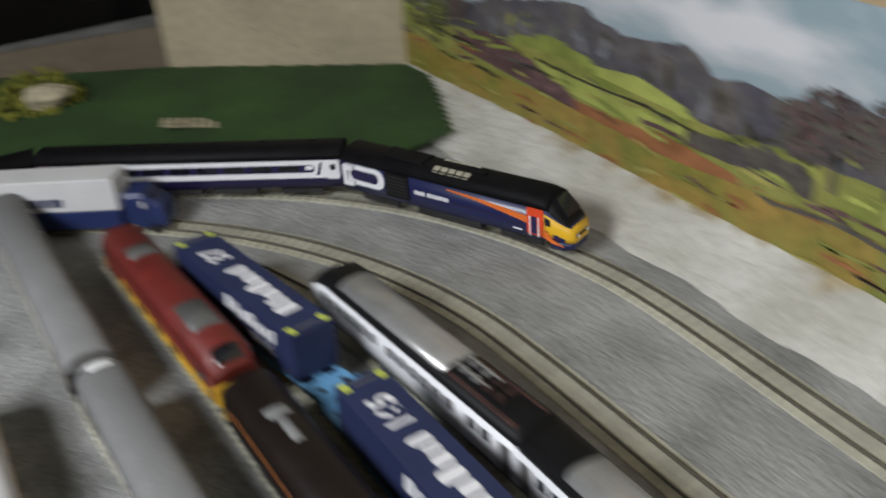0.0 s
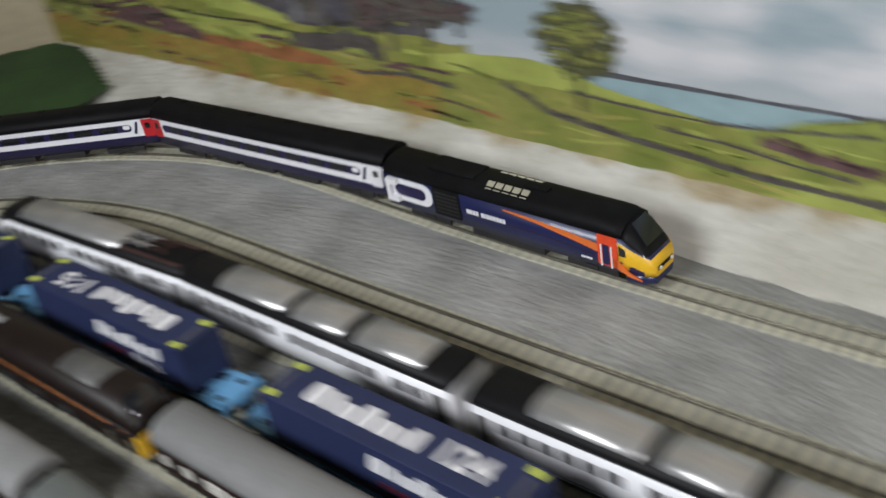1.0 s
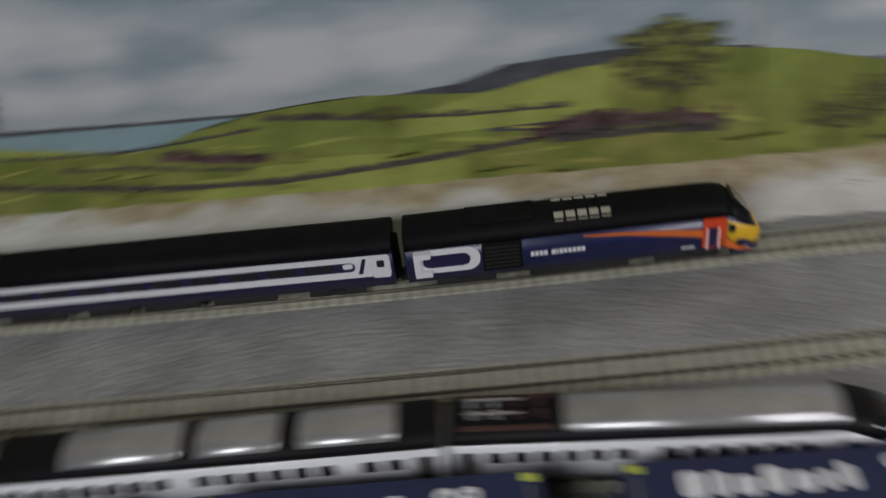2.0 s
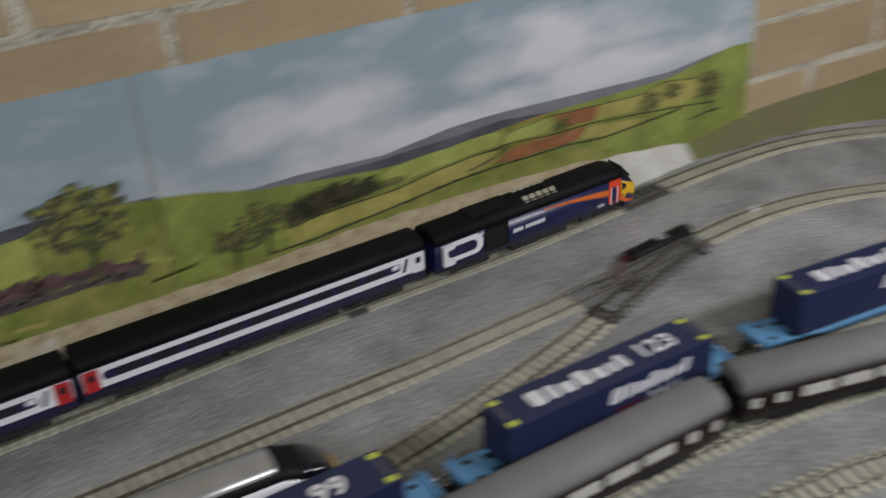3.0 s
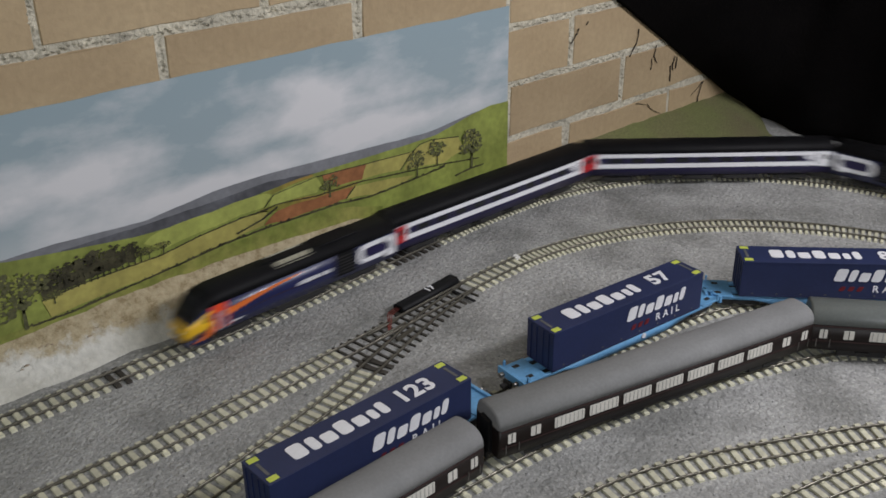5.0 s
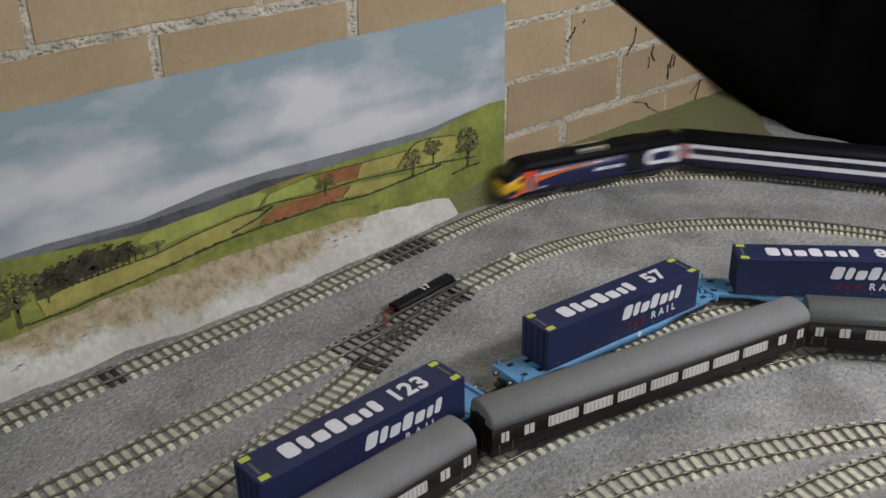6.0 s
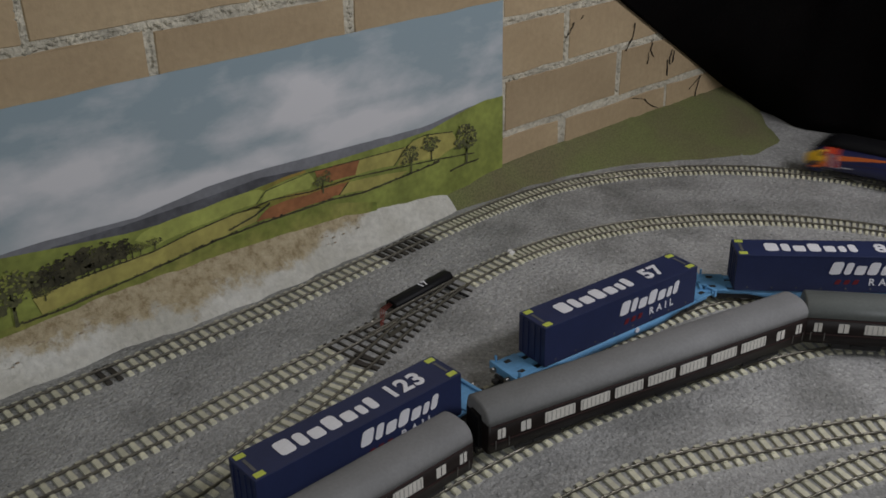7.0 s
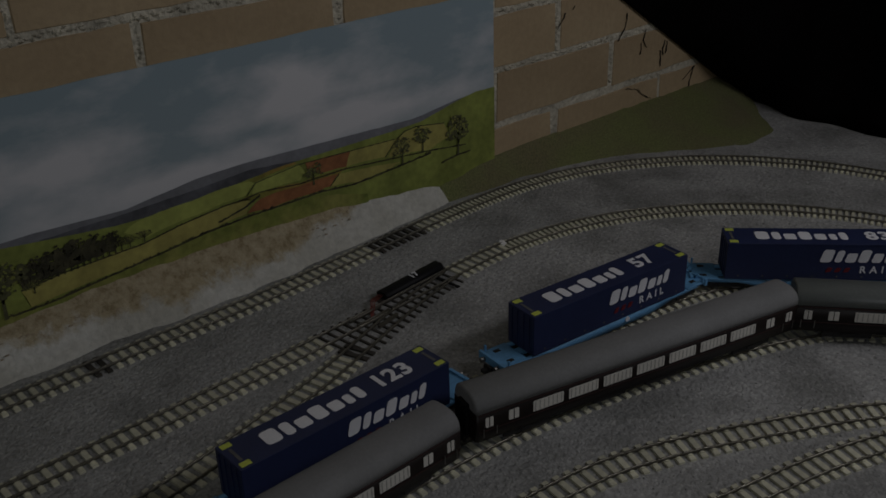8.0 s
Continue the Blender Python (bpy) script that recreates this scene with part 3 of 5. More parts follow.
def end_boards():
    t = thing("end_board", pose(-2.187, 0.0, 0, 0, 0, 231), "weathered plywood board standing across the corner of the layout", "board")
    part("panel", boxes((0, 0.318, -0.012, 0, 0, 0.34), bevel=0.001), M["ply"], t)
    part("batten", boxes((0.0, 0.12, 0.0, 0.0015, 0.0, 0.0022)), M["rock"], t).matrix_local = pose(0.115, 0, 0.033, 0, -24, 0)
    # the side board's shade is part of its brown colour
    t = thing("side_board", pose(-2.391, -0.247, 0, 0, 0, 240), "brown hardboard strip with sloping top at the layout end, shade in its colour", "board")
    part("panel", loft([[(x, -0.006, 0), (x, 0, 0), (x, 0, h), (x, -0.006, h)] for x, h in ((0.0, 0.075), (0.25, 0.05), (0.6, 0.03))], smooth=False), M["hardboard"], t)



# ---- the printed backdrop ----
def strip(name, x0, x1, lower, upper, material, parent, layer, wobble=0.0, n=48):
    """A printed shape between two outlines, each given by a few heights along the sheet."""
    bm = bmesh.new()
    y = -0.0012 - layer * 0.00018
    lo, hi = [], []
    for i in range(n + 1):
        x = x0 + (x1 - x0) * i / n
        zl = lerp_at(x, lower)
        zu = lerp_at(x, upper)
        if wobble:
            zu += wobble * (noise.noise(Vector((x * 60, layer, 0))) + 0.7 * noise.noise(Vector((x * 190, layer, 5))))
        lo.append(bm.verts.new((x, y, min(zl, zu))))
        hi.append(bm.verts.new((x, y, zu)))
    for i in range(n):
        bm.faces.new((lo[i], lo[i + 1], hi[i + 1], hi[i]))
    return part(name, bm, material, parent)


def hedge(name, pts, width, parent, layer, material=None):
    x0, x1 = pts[0][0], pts[-1][0]
    return strip(name, x0, x1, [(x, z - width) for x, z in pts], [(x, z + width) for x, z in pts], material or INK["hedge"], parent, layer, width * 0.9, 70)


def patch(name, pts, material, parent, layer, rough=0.0005):
    """A printed field: its outline runs through a few corners, a little unsteady."""
    bm = bmesh.new()
    y = -0.0012 - layer * 0.00018
    vs = []
    for k, (x0, z0) in enumerate(pts):
        x1, z1 = pts[(k + 1) % len(pts)]
        n = max(2, int(math.hypot(x1 - x0, z1 - z0) / 0.006))
        for i in range(n):
            u = i / n
            x, z = x0 + (x1 - x0) * u, z0 + (z1 - z0) * u
            bow = 0.0012 * math.sin(math.pi * u)
            vs.append(bm.verts.new((x, y, z + bow + rough * noise.noise(Vector((x * 150, z * 150, layer))))))
    bmesh.ops.triangulate(bm, faces=[bm.faces.new(vs)])
    return part(name, bm, material, parent)


def dabs(bm, x, z, rx, rz, count, size, y, rnd):
    """Leaf dabs strewn in an oval, thinner to its rim."""
    for i in range(count):
        a, q = rnd.uniform(0, 6.283), rnd.random() ** 0.6
        cx, cz = x + rx * q * math.cos(a), z + rz * q * math.sin(a)
        r = size * rnd.uniform(0.5, 1.3)
        bm.faces.new([bm.verts.new((cx + 1.3 * r * rnd.uniform(0.6, 1.2) * math.cos(k * 1.047), y - i * 1e-7, cz + r * rnd.uniform(0.6, 1.2) * math.sin(k * 1.047))) for k in range(6)])


def line(name, pts, width, parent, layer, material=None, clumps=0.0):
    """A printed hedge or wall along a few bends, with bushy clumps where it is unkempt."""
    rnd = random.Random(int(abs(pts[0][0]) * 5000) + layer)
    bm = bmesh.new()
    y = -0.0012 - layer * 0.00018
    rows = []
    for (x0, z0), (x1, z1) in zip(pts, pts[1:]):
        d = math.hypot(x1 - x0, z1 - z0)
        nx, nz = -(z1 - z0) / d, (x1 - x0) / d
        n = max(2, int(d / 0.003))
        for i in range(n + 1):
            u = i / n
            x, z = x0 + (x1 - x0) * u, z0 + (z1 - z0) * u
            a, b = width * rnd.uniform(0.5, 1.25), width * rnd.uniform(0.4, 0.9)
            rows.append((bm.verts.new((x + nx * a, y, z + nz * a)), bm.verts.new((x - nx * b, y, z - nz * b))))
            if clumps and rnd.random() < 0.5:
                dabs(bm, x + rnd.gauss(0, 0.001), z + clumps * 0.4, clumps * 0.8, clumps * 0.6, 4, clumps * 0.35, y - 1e-5, rnd)
    for p, q in zip(rows, rows[1:]):
        bm.faces.new((p[0], q[0], q[1], p[1]))
    return part(name, bm, material or INK["hedge"], parent)


def print_tree(x, z, h, w, parent, layer, seed, material, tiers=5, spots=150, light=None):
    """A printed tree: a forked trunk, limbs, and leaf clumps with gaps between them."""
    rnd = random.Random(seed)
    y = -0.0012 - layer * 0.00018
    bm = bmesh.new()

    def limb(x0, z0, x1, z1, a, b):
        bm.faces.new([bm.verts.new(p) for p in ((x0 - a, y, z0), (x0 + a, y, z0), (x1 + b, y, z1), (x1 - b, y, z1))])
    limb(x, z, x + w * 0.02, z + h * 0.6, w * 0.04, w * 0.018)
    clumps = []
    for i in range(tiers * 2):
        a = 6.283 * i / (tiers * 2) + rnd.uniform(-0.3, 0.3)
        q = rnd.uniform(0.45, 0.75) if i % 3 else rnd.uniform(0.0, 0.3)
        cx, cz = x + w * 0.5 * q * math.cos(a), z + h * (0.62 + 0.36 * q * math.sin(a))
        clumps.append((cx, cz))
        limb(x + w * 0.01, z + h * rnd.uniform(0.25, 0.45), cx, cz, w * 0.014, w * 0.006)
    for cx, cz in clumps:
        dabs(bm, cx, cz, w * 0.2, h * 0.12, max(6, spots // (tiers * 2)), h * 0.042, y - 1e-5, rnd)
    tree = part("printed_tree", bm, material, parent)
    if light:
        lit = bmesh.new()
        for cx, cz in clumps:
            dabs(lit, cx - w * 0.03, cz + h * 0.03, w * 0.15, h * 0.08, max(4, spots // (tiers * 4)), h * 0.022, y - 6e-5, rnd)
        part("leaf_tint", lit, light, tree)
    return tree


def sheet(x0, x1, z0, z1, label):
    p = thing("backdrop_poster", pose(0, 0, 0), label, "poster", "backdrop posters along the wall")
    bm = bmesh.new()
    n = 60
    rows = []
    for z in (z0, z1):
        rows.append([bm.verts.new((x0 + (x1 - x0) * i / n, -0.0008, z + (0.0012 * noise.noise(Vector((i * 0.3, z, 0))) if z == z1 else 0))) for i in range(n + 1)])
    back = [[bm.verts.new((v.co.x, 0.0, v.co.z)) for v in r] for r in rows]
    for i in range(n):
        bm.faces.new((rows[0][i], rows[0][i + 1], rows[1][i + 1], rows[1][i]))
        bm.faces.new((back[1][i], back[1][i + 1], back[0][i + 1], back[0][i]))
        bm.faces.new((rows[1][i], rows[1][i + 1], back[1][i + 1], back[1][i]))
    part("printed_sky", bm, SKY, p)
    return p


def backdrop():
    p = sheet(-0.768, -0.112, 0.0, 0.225, "landscape poster of clouds over patchwork fields, taped to the brick wall")
    B = 0.012
    base = [(-0.768, B), (-0.112, B)]
    strip("far_ridge", -0.768, -0.1125, base, [(-0.768, 0.114), (-0.684, 0.107), (-0.653, 0.108), (-0.563, 0.104), (-0.49, 0.113), (-0.44, 0.114), (-0.35, 0.111), (-0.23, 0.107), (-0.17, 0.114), (-0.112, 0.116)], INK["far"], p, 1, 0.0006)
    strip("dark_ridge", -0.641, -0.36, base, [(-0.641, 0.1), (-0.598, 0.1005), (-0.563, 0.1005), (-0.486, 0.103), (-0.436, 0.106), (-0.388, 0.101), (-0.36, 0.097)], INK["slate"], p, 2, 0.0006)
    strip("green_hill", -0.768, -0.112, base, [(-0.768, 0.122), (-0.735, 0.117), (-0.684, 0.1045), (-0.626, 0.0975), (-0.571, 0.0915), (-0.5, 0.09), (-0.445, 0.0965), (-0.388, 0.1), (-0.26, 0.1005), (-0.222, 0.1015), (-0.174, 0.112), (-0.141, 0.117), (-0.112, 0.116)], INK["green"], p, 3, 0.0004)
    patch("lime_field", [(-0.569, 0.083), (-0.556, 0.0895), (-0.5, 0.093), (-0.445, 0.0955), (-0.434, 0.0915), (-0.444, 0.081), (-0.49, 0.0785), (-0.553, 0.0715)], INK["lime"], p, 4)
    patch("ochre_field", [(-0.4436, 0.0955), (-0.389, 0.1), (-0.384, 0.0975), (-0.433, 0.092)], INK["ochre"], p, 5)
    patch("green_field", [(-0.432, 0.091), (-0.3825, 0.0965), (-0.375, 0.0855), (-0.382, 0.079), (-0.438, 0.08)], INK["lime"], p, 5)
    patch("rust_field", [(-0.374, 0.0955), (-0.3186, 0.0925), (-0.325, 0.0775), (-0.357, 0.0785), (-0.372, 0.086)], INK["rust"], p, 5)
    patch("straw_field", [(-0.3186, 0.0925), (-0.26, 0.091), (-0.253, 0.089), (-0.274, 0.0745), (-0.325, 0.0775)], INK["straw"], p, 5)
    patch("straw_field", [(-0.254, 0.0925), (-0.23, 0.0965), (-0.19, 0.091), (-0.182, 0.074), (-0.211, 0.066), (-0.27, 0.0725)], INK["straw"], p, 5)
    patch("straw_field", [(-0.665, 0.06), (-0.62, 0.064), (-0.553, 0.0675), (-0.469, 0.077), (-0.44, 0.077), (-0.446, 0.0625), (-0.49, 0.0575), (-0.56, 0.05), (-0.66, 0.043)], INK["straw"], p, 6)
    patch("stubble_field", [(-0.46, 0.077), (-0.43, 0.0805), (-0.382, 0.0765), (-0.325, 0.0765), (-0.335, 0.0715), (-0.43, 0.0735)], INK["ochre"], p, 6)
    patch("rust_field", [(-0.446, 0.0625), (-0.429, 0.0735), (-0.385, 0.0733), (-0.336, 0.0727), (-0.347, 0.0622), (-0.36, 0.061), (-0.424, 0.06)], INK["rust"], p, 7)
    patch("straw_field", [(-0.347, 0.0615), (-0.334, 0.0725), (-0.254, 0.063), (-0.266, 0.0592), (-0.31, 0.0562)], INK["straw"], p, 7)
    strip("dry_verge", -0.768, -0.3, base, [(-0.768, 0.036), (-0.69, 0.042), (-0.6, 0.0455), (-0.5, 0.055), (-0.42, 0.056), (-0.36, 0.056), (-0.3, 0.04)], INK["olive"], p, 8, 0.0012)
    line("hedge", [(-0.677, 0.0412), (-0.64, 0.042), (-0.608, 0.0453), (-0.5375, 0.052), (-0.4915, 0.0574), (-0.44, 0.0595), (-0.359, 0.0597), (-0.314, 0.0556), (-0.254, 0.059), (-0.211, 0.062)], 0.0012, p, 9, None, 0.0022)
    line("hedge", [(-0.6653, 0.061), (-0.624, 0.0652), (-0.554, 0.067), (-0.5153, 0.0735), (-0.469, 0.078), (-0.444, 0.0785), (-0.4285, 0.0805), (-0.383, 0.0758), (-0.325, 0.0758), (-0.2746, 0.0711), (-0.211, 0.0651), (-0.158, 0.0585)], 0.0008, p, 9, None, 0.0013)
    line("hedge", [(-0.444, 0.0808), (-0.432, 0.0914), (-0.3825, 0.0963), (-0.34, 0.0945), (-0.26, 0.0912)], 0.0006, p, 9)
    line("hedge", [(-0.476, 0.0634), (-0.446, 0.07), (-0.429, 0.0775)], 0.0012, p, 9, None, 0.0015)
    line("hedge", [(-0.2744, 0.0742), (-0.2607, 0.0878), (-0.247, 0.0967), (-0.23, 0.098), (-0.19, 0.092)], 0.0006, p, 9, None, 0.0009)
    line("hedge", [(-0.347, 0.062), (-0.335, 0.0725)], 0.0007, p, 9, None, 0.001)
    line("tree_shade", [(-0.195, 0.0461), (-0.172, 0.049), (-0.151, 0.0492)], 0.0013, p, 9, None, 0.0014)
    line("wood_shade", [(-0.664, 0.064), (-0.64, 0.069), (-0.61, 0.072), (-0.58, 0.074)], 0.005, p, 9.5, INK["hedge"], 0.009)
    for i in range(16):
        u = i / 15
        print_tree(-0.662 + 0.088 * u, 0.061 + 0.006 * u, 0.013 + 0.014 * math.sin(math.pi * (0.15 + 0.8 * u)) + 0.003 * (i % 3), 0.017, p, 10 + 0.07 * i, 40 + i, INK["hedge"], 4, 60)
    for i, (x, z, h, w) in enumerate(((-0.552, 0.069, 0.013, 0.02), (-0.566, 0.068, 0.013, 0.016), (-0.682, 0.04, 0.058, 0.046), (-0.712, 0.037, 0.046, 0.05), (-0.655, 0.055, 0.014, 0.02), (-0.367, 0.07, 0.025, 0.026), (-0.2515, 0.061, 0.032, 0.028), (-0.2225, 0.067, 0.031, 0.026), (-0.1705, 0.05, 0.05, 0.04))):
        print_tree(x, z, h, w, p, 12 + 0.07 * i, i, INK["leaf"], 6, 130 if h > 0.03 else 70, INK["olive"])

    p = sheet(-2.24, -0.7695, 0.0, 0.225, "landscape poster of crags and a lake, taped to the wall")
    base = [(-2.24, B), (-0.76, B)]
    strip("far_ridge", -1.36, -0.77, base, [(-1.36, 0.106), (-1.318, 0.107), (-1.214, 0.105), (-1.127, 0.105), (-1.05, 0.107), (-0.98, 0.114), (-0.94, 0.126), (-0.87, 0.13), (-0.77, 0.124)], INK["slate"], p, 1, 0.0008)
    strip("lake", -1.34, -0.97, base, [(-1.34, 0.1025), (-1.26, 0.1025), (-1.18, 0.102), (-1.1, 0.1025), (-0.97, 0.104)], INK["lake"], p, 2, 0.0005)
    strip("crag_ridge", -2.239, -1.5, base, [(-2.239, 0.12), (-2.12, 0.1), (-2.0, 0.138), (-1.93, 0.152), (-1.87, 0.162), (-1.83, 0.165), (-1.8, 0.157), (-1.767, 0.152), (-1.72, 0.158), (-1.695, 0.164), (-1.664, 0.145), (-1.63, 0.15), (-1.58, 0.143), (-1.5, 0.13)], INK["peak"], p, 3, 0.004, 90)
    strip("high_pasture", -1.95, -1.75, base, [(-1.95, 0.11), (-1.88, 0.128), (-1.82, 0.12), (-1.75, 0.105)], INK["green"], p, 4, 0.004)
    strip("green_hill", -2.239, -1.46, base, [(-2.239, 0.11), (-2.1, 0.092), (-2.0, 0.1), (-1.86, 0.112), (-1.76, 0.115), (-1.68, 0.104), (-1.58, 0.112), (-1.46, 0.11)], INK["olive"], p, 5, 0.004)
    strip("lime_field", -1.9, -1.684, [(-1.9, 0.082), (-1.78, 0.078), (-1.684, 0.086)], [(-1.9, 0.1), (-1.8, 0.1), (-1.72, 0.1), (-1.684, 0.094)], INK["lime"], p, 6, 0.001)
    strip("lime_field", -1.81, -1.69, [(-1.81, 0.108), (-1.69, 0.104)], [(-1.81, 0.116), (-1.75, 0.122), (-1.69, 0.112)], INK["lime"], p, 6, 0.001)
    strip("rust_field", -1.86, -1.63, [(-1.86, 0.066), (-1.75, 0.058), (-1.63, 0.06)], [(-1.86, 0.075), (-1.75, 0.078), (-1.69, 0.08), (-1.63, 0.074)], INK["rust"], p, 7, 0.002)
    strip("bracken_slope", -2.239, -1.45, base, [(-2.239, 0.07), (-2.1, 0.062), (-1.95, 0.066), (-1.84, 0.066), (-1.72, 0.062), (-1.6, 0.07), (-1.5, 0.075), (-1.45, 0.08)], INK["ochre"], p, 8, 0.003)
    strip("heath", -2.06, -1.84, [(-2.06, 0.075), (-1.95, 0.07), (-1.84, 0.066)], [(-2.06, 0.092), (-2.0, 0.106), (-1.93, 0.1), (-1.84, 0.078)], INK["mauve"], p, 8, 0.004)
    strip("dark_wood", -1.69, -1.56, [(-1.69, 0.082), (-1.56, 0.082)], [(-1.69, 0.094), (-1.64, 0.102), (-1.6, 0.108), (-1.56, 0.1)], INK["dusk"], p, 9, 0.004)
    strip("meadow", -1.5, -1.2, base, [(-1.5, 0.098), (-1.46, 0.104), (-1.4, 0.108), (-1.36, 0.104), (-1.33, 0.094), (-1.28, 0.088), (-1.24, 0.083), (-1.2, 0.08)], INK["lime"], p, 9, 0.0008)
    strip("meadow_front", -1.5, -0.77, base, [(-1.5, 0.085), (-1.42, 0.088), (-1.3, 0.083), (-1.2, 0.078), (-1.1, 0.078), (-1.0, 0.076), (-0.9, 0.07), (-0.77, 0.062)], INK["olive"], p, 10, 0.002)
    line("village", [(-1.206, 0.075), (-1.19, 0.073), (-1.175, 0.07), (-1.15, 0.068), (-1.124, 0.066)], 0.004, p, 14.2, INK["mauve"], 0.007)
    line("hedge", [(-1.36, 0.0865), (-1.32, 0.084), (-1.28, 0.0825), (-1.232, 0.082), (-1.183, 0.0865), (-1.126, 0.0925)], 0.0013, p, 14.1, INK["dusk"], 0.0028)
    strip("green_hill", -1.22, -0.96, [(-1.22, 0.07), (-0.96, 0.06)], [(-1.22, 0.08), (-1.19, 0.088), (-1.176, 0.095), (-1.127, 0.105), (-1.09, 0.109), (-1.05, 0.112), (-1.0, 0.109), (-0.96, 0.106)], INK["green"], p, 11, 0.001)
    strip("lime_field", -1.02, -0.86, [(-1.02, 0.075), (-0.86, 0.08)], [(-1.02, 0.092), (-0.95, 0.108), (-0.9, 0.118), (-0.86, 0.122)], INK["lime"], p, 12, 0.001)
    strip("green_hill", -0.87, -0.7697, [(-0.87, 0.05), (-0.77, 0.05)], [(-0.87, 0.122), (-0.82, 0.13), (-0.7697, 0.122)], INK["olive"], p, 13, 0.0006)
    strip("lime_verge", -1.2, -0.98, base, [(-1.2, 0.05), (-1.1, 0.064), (-1.0, 0.063), (-0.98, 0.058)], INK["lime"], p, 13, 0.002)
    line("wall_and_scrub", [(-1.425, 0.083), (-1.4, 0.074), (-1.379, 0.064), (-1.316, 0.057), (-1.259, 0.052), (-1.206, 0.0465), (-1.122, 0.045), (-1.0, 0.055), (-0.92, 0.065)], 0.0028, p, 14, INK["dusk"], 0.0045)
    line("hedge", [(-1.28, 0.07), (-1.23, 0.068), (-1.19, 0.063), (-1.14, 0.058)], 0.0012, p, 14, INK["dusk"], 0.003)
    line("hedge", [(-1.12, 0.1), (-1.05, 0.094), (-0.98, 0.09), (-0.9, 0.09)], 0.0015, p, 14, INK["dusk"], 0.0045)
    hedge("hedge", [(-1.9, 0.1), (-1.82, 0.098), (-1.74, 0.1), (-1.68, 0.096)], 0.0014, p, 14)
    hedge("hedge", [(-1.17, 0.0955), (-1.127, 0.1055), (-1.09, 0.1095), (-1.05, 0.112)], 0.0006, p, 14)
    line("scrub", [(-0.93, 0.068), (-0.88, 0.072), (-0.84, 0.074), (-0.79, 0.068)], 0.006, p, 14, INK["mauve"], 0.011)
    line("scrub", [(-0.91, 0.063), (-0.84, 0.064), (-0.79, 0.061)], 0.004, p, 14.4, INK["dusk"], 0.008)
    line("hedge", [(-1.6, 0.066), (-1.54, 0.074), (-1.48, 0.07)], 0.002, p, 14, INK["dusk"], 0.004)
    # many small strokes of scrub, walls and lit grass over the fells
    rnd = random.Random(21)
    for i in range(120):
        x = rnd.uniform(-2.2, -1.45)
        z = rnd.uniform(0.03, 0.108)
        if z > 0.085:
            ink = rnd.choice(("green", "lime", "hedge", "dusk", "olive"))
        elif z > 0.06:
            ink = rnd.choice(("rust", "mauve", "dusk", "hedge", "straw", "lime"))
        else:
            ink = rnd.choice(("ochre", "rust", "straw", "olive", "mauve"))
        w, tilt = rnd.uniform(0.012, 0.05), rnd.gauss(-0.04, 0.12)
        line("scrub_stroke", [(x, z), (x + w * 0.5, z + tilt * w * 0.5 + 0.001), (x + w, z + tilt * w)], rnd.uniform(0.0008, 0.0028), p, 13, INK[ink], rnd.uniform(0.001, 0.003))
    for i in range(46):
        x = rnd.uniform(-2.05, -1.52)
        top = lerp_at(x, [(-2.05, 0.12), (-2.0, 0.134), (-1.93, 0.148), (-1.83, 0.16), (-1.767, 0.147), (-1.695, 0.158), (-1.664, 0.14), (-1.63, 0.145), (-1.52, 0.13)]) - rnd.uniform(0.001, 0.025)
        drop, lean = rnd.uniform(0.008, 0.022), rnd.uniform(-0.014, 0.014)
        patch("crag_face", [(x, top), (x + rnd.uniform(0.004, 0.012), top - drop * 0.3), (x + lean + 0.008, top - drop), (x + lean, top - drop * 0.9)], INK[rnd.choice(("far", "slate", "slate", "dusk", "hedge", "olive"))], p, 3.4 + 0.01 * i, 0.0015)
    for i in range(60):
        x, z = rnd.uniform(-1.45, -0.78), rnd.uniform(0.035, 0.08)
        w = rnd.uniform(0.015, 0.05)
        ink = rnd.choice(("green", "lime", "olive", "straw", "green", "olive"))
        line("grass_stroke", [(x, z), (x + w, z + rnd.gauss(0, 0.004))], rnd.uniform(0.0008, 0.003), p, 13.5, INK[ink], 0.0015)
    for i, (x, z, h, w, k) in enumerate(((-1.35, 0.072, 0.092, 0.07, "leaf"), (-0.827, 0.066, 0.09, 0.075, "leaf"), (-1.5, 0.105, 0.068, 0.07, "dusk"), (-1.545, 0.095, 0.075, 0.075, "dusk"), (-1.57, 0.09, 0.07, 0.05, "dusk"), (-1.465, 0.118, 0.035, 0.045, "dusk"),
                                            (-2.1, 0.07, 0.06, 0.07, "leaf"), (-2.15, 0.08, 0.09, 0.07, "leaf"), (-2.05, 0.09, 0.05, 0.05, "dusk"), (-1.03, 0.085, 0.02, 0.03, "leaf"))):
        print_tree(x, z, h, w, p, 15 + i, 70 + i, INK[k], 8, 240, INK["olive" if k == "leaf" else "mauve"])


# ---- track ----
def sleeper_mesh(name, material, half=0.0149, wide=0.0023):
    bm = boxes((-wide, wide, -half, half, 0, 0.0019), (-0.0014, 0.0014, -0.0105, -0.0062, 0.0019, 0.0026), (-0.0014, 0.0014, 0.0062, 0.0105, 0.0019, 0.0026))
    bmesh.ops.recalc_face_normals(bm, faces=bm.faces)
    me = bpy.data.meshes.new(name)
    bm.to_mesh(me)
    bm.free()
    me.materials.append(material)
    return me


SLEEPER = sleeper_mesh("sleeper", M["sleeper"])
SLEEPER_B = sleeper_mesh("sleeper", M["black_sleeper"])
SLEEPER_FINE = sleeper_mesh("sleeper", M["sleeper"], 0.0142, 0.0016)
LATE = []


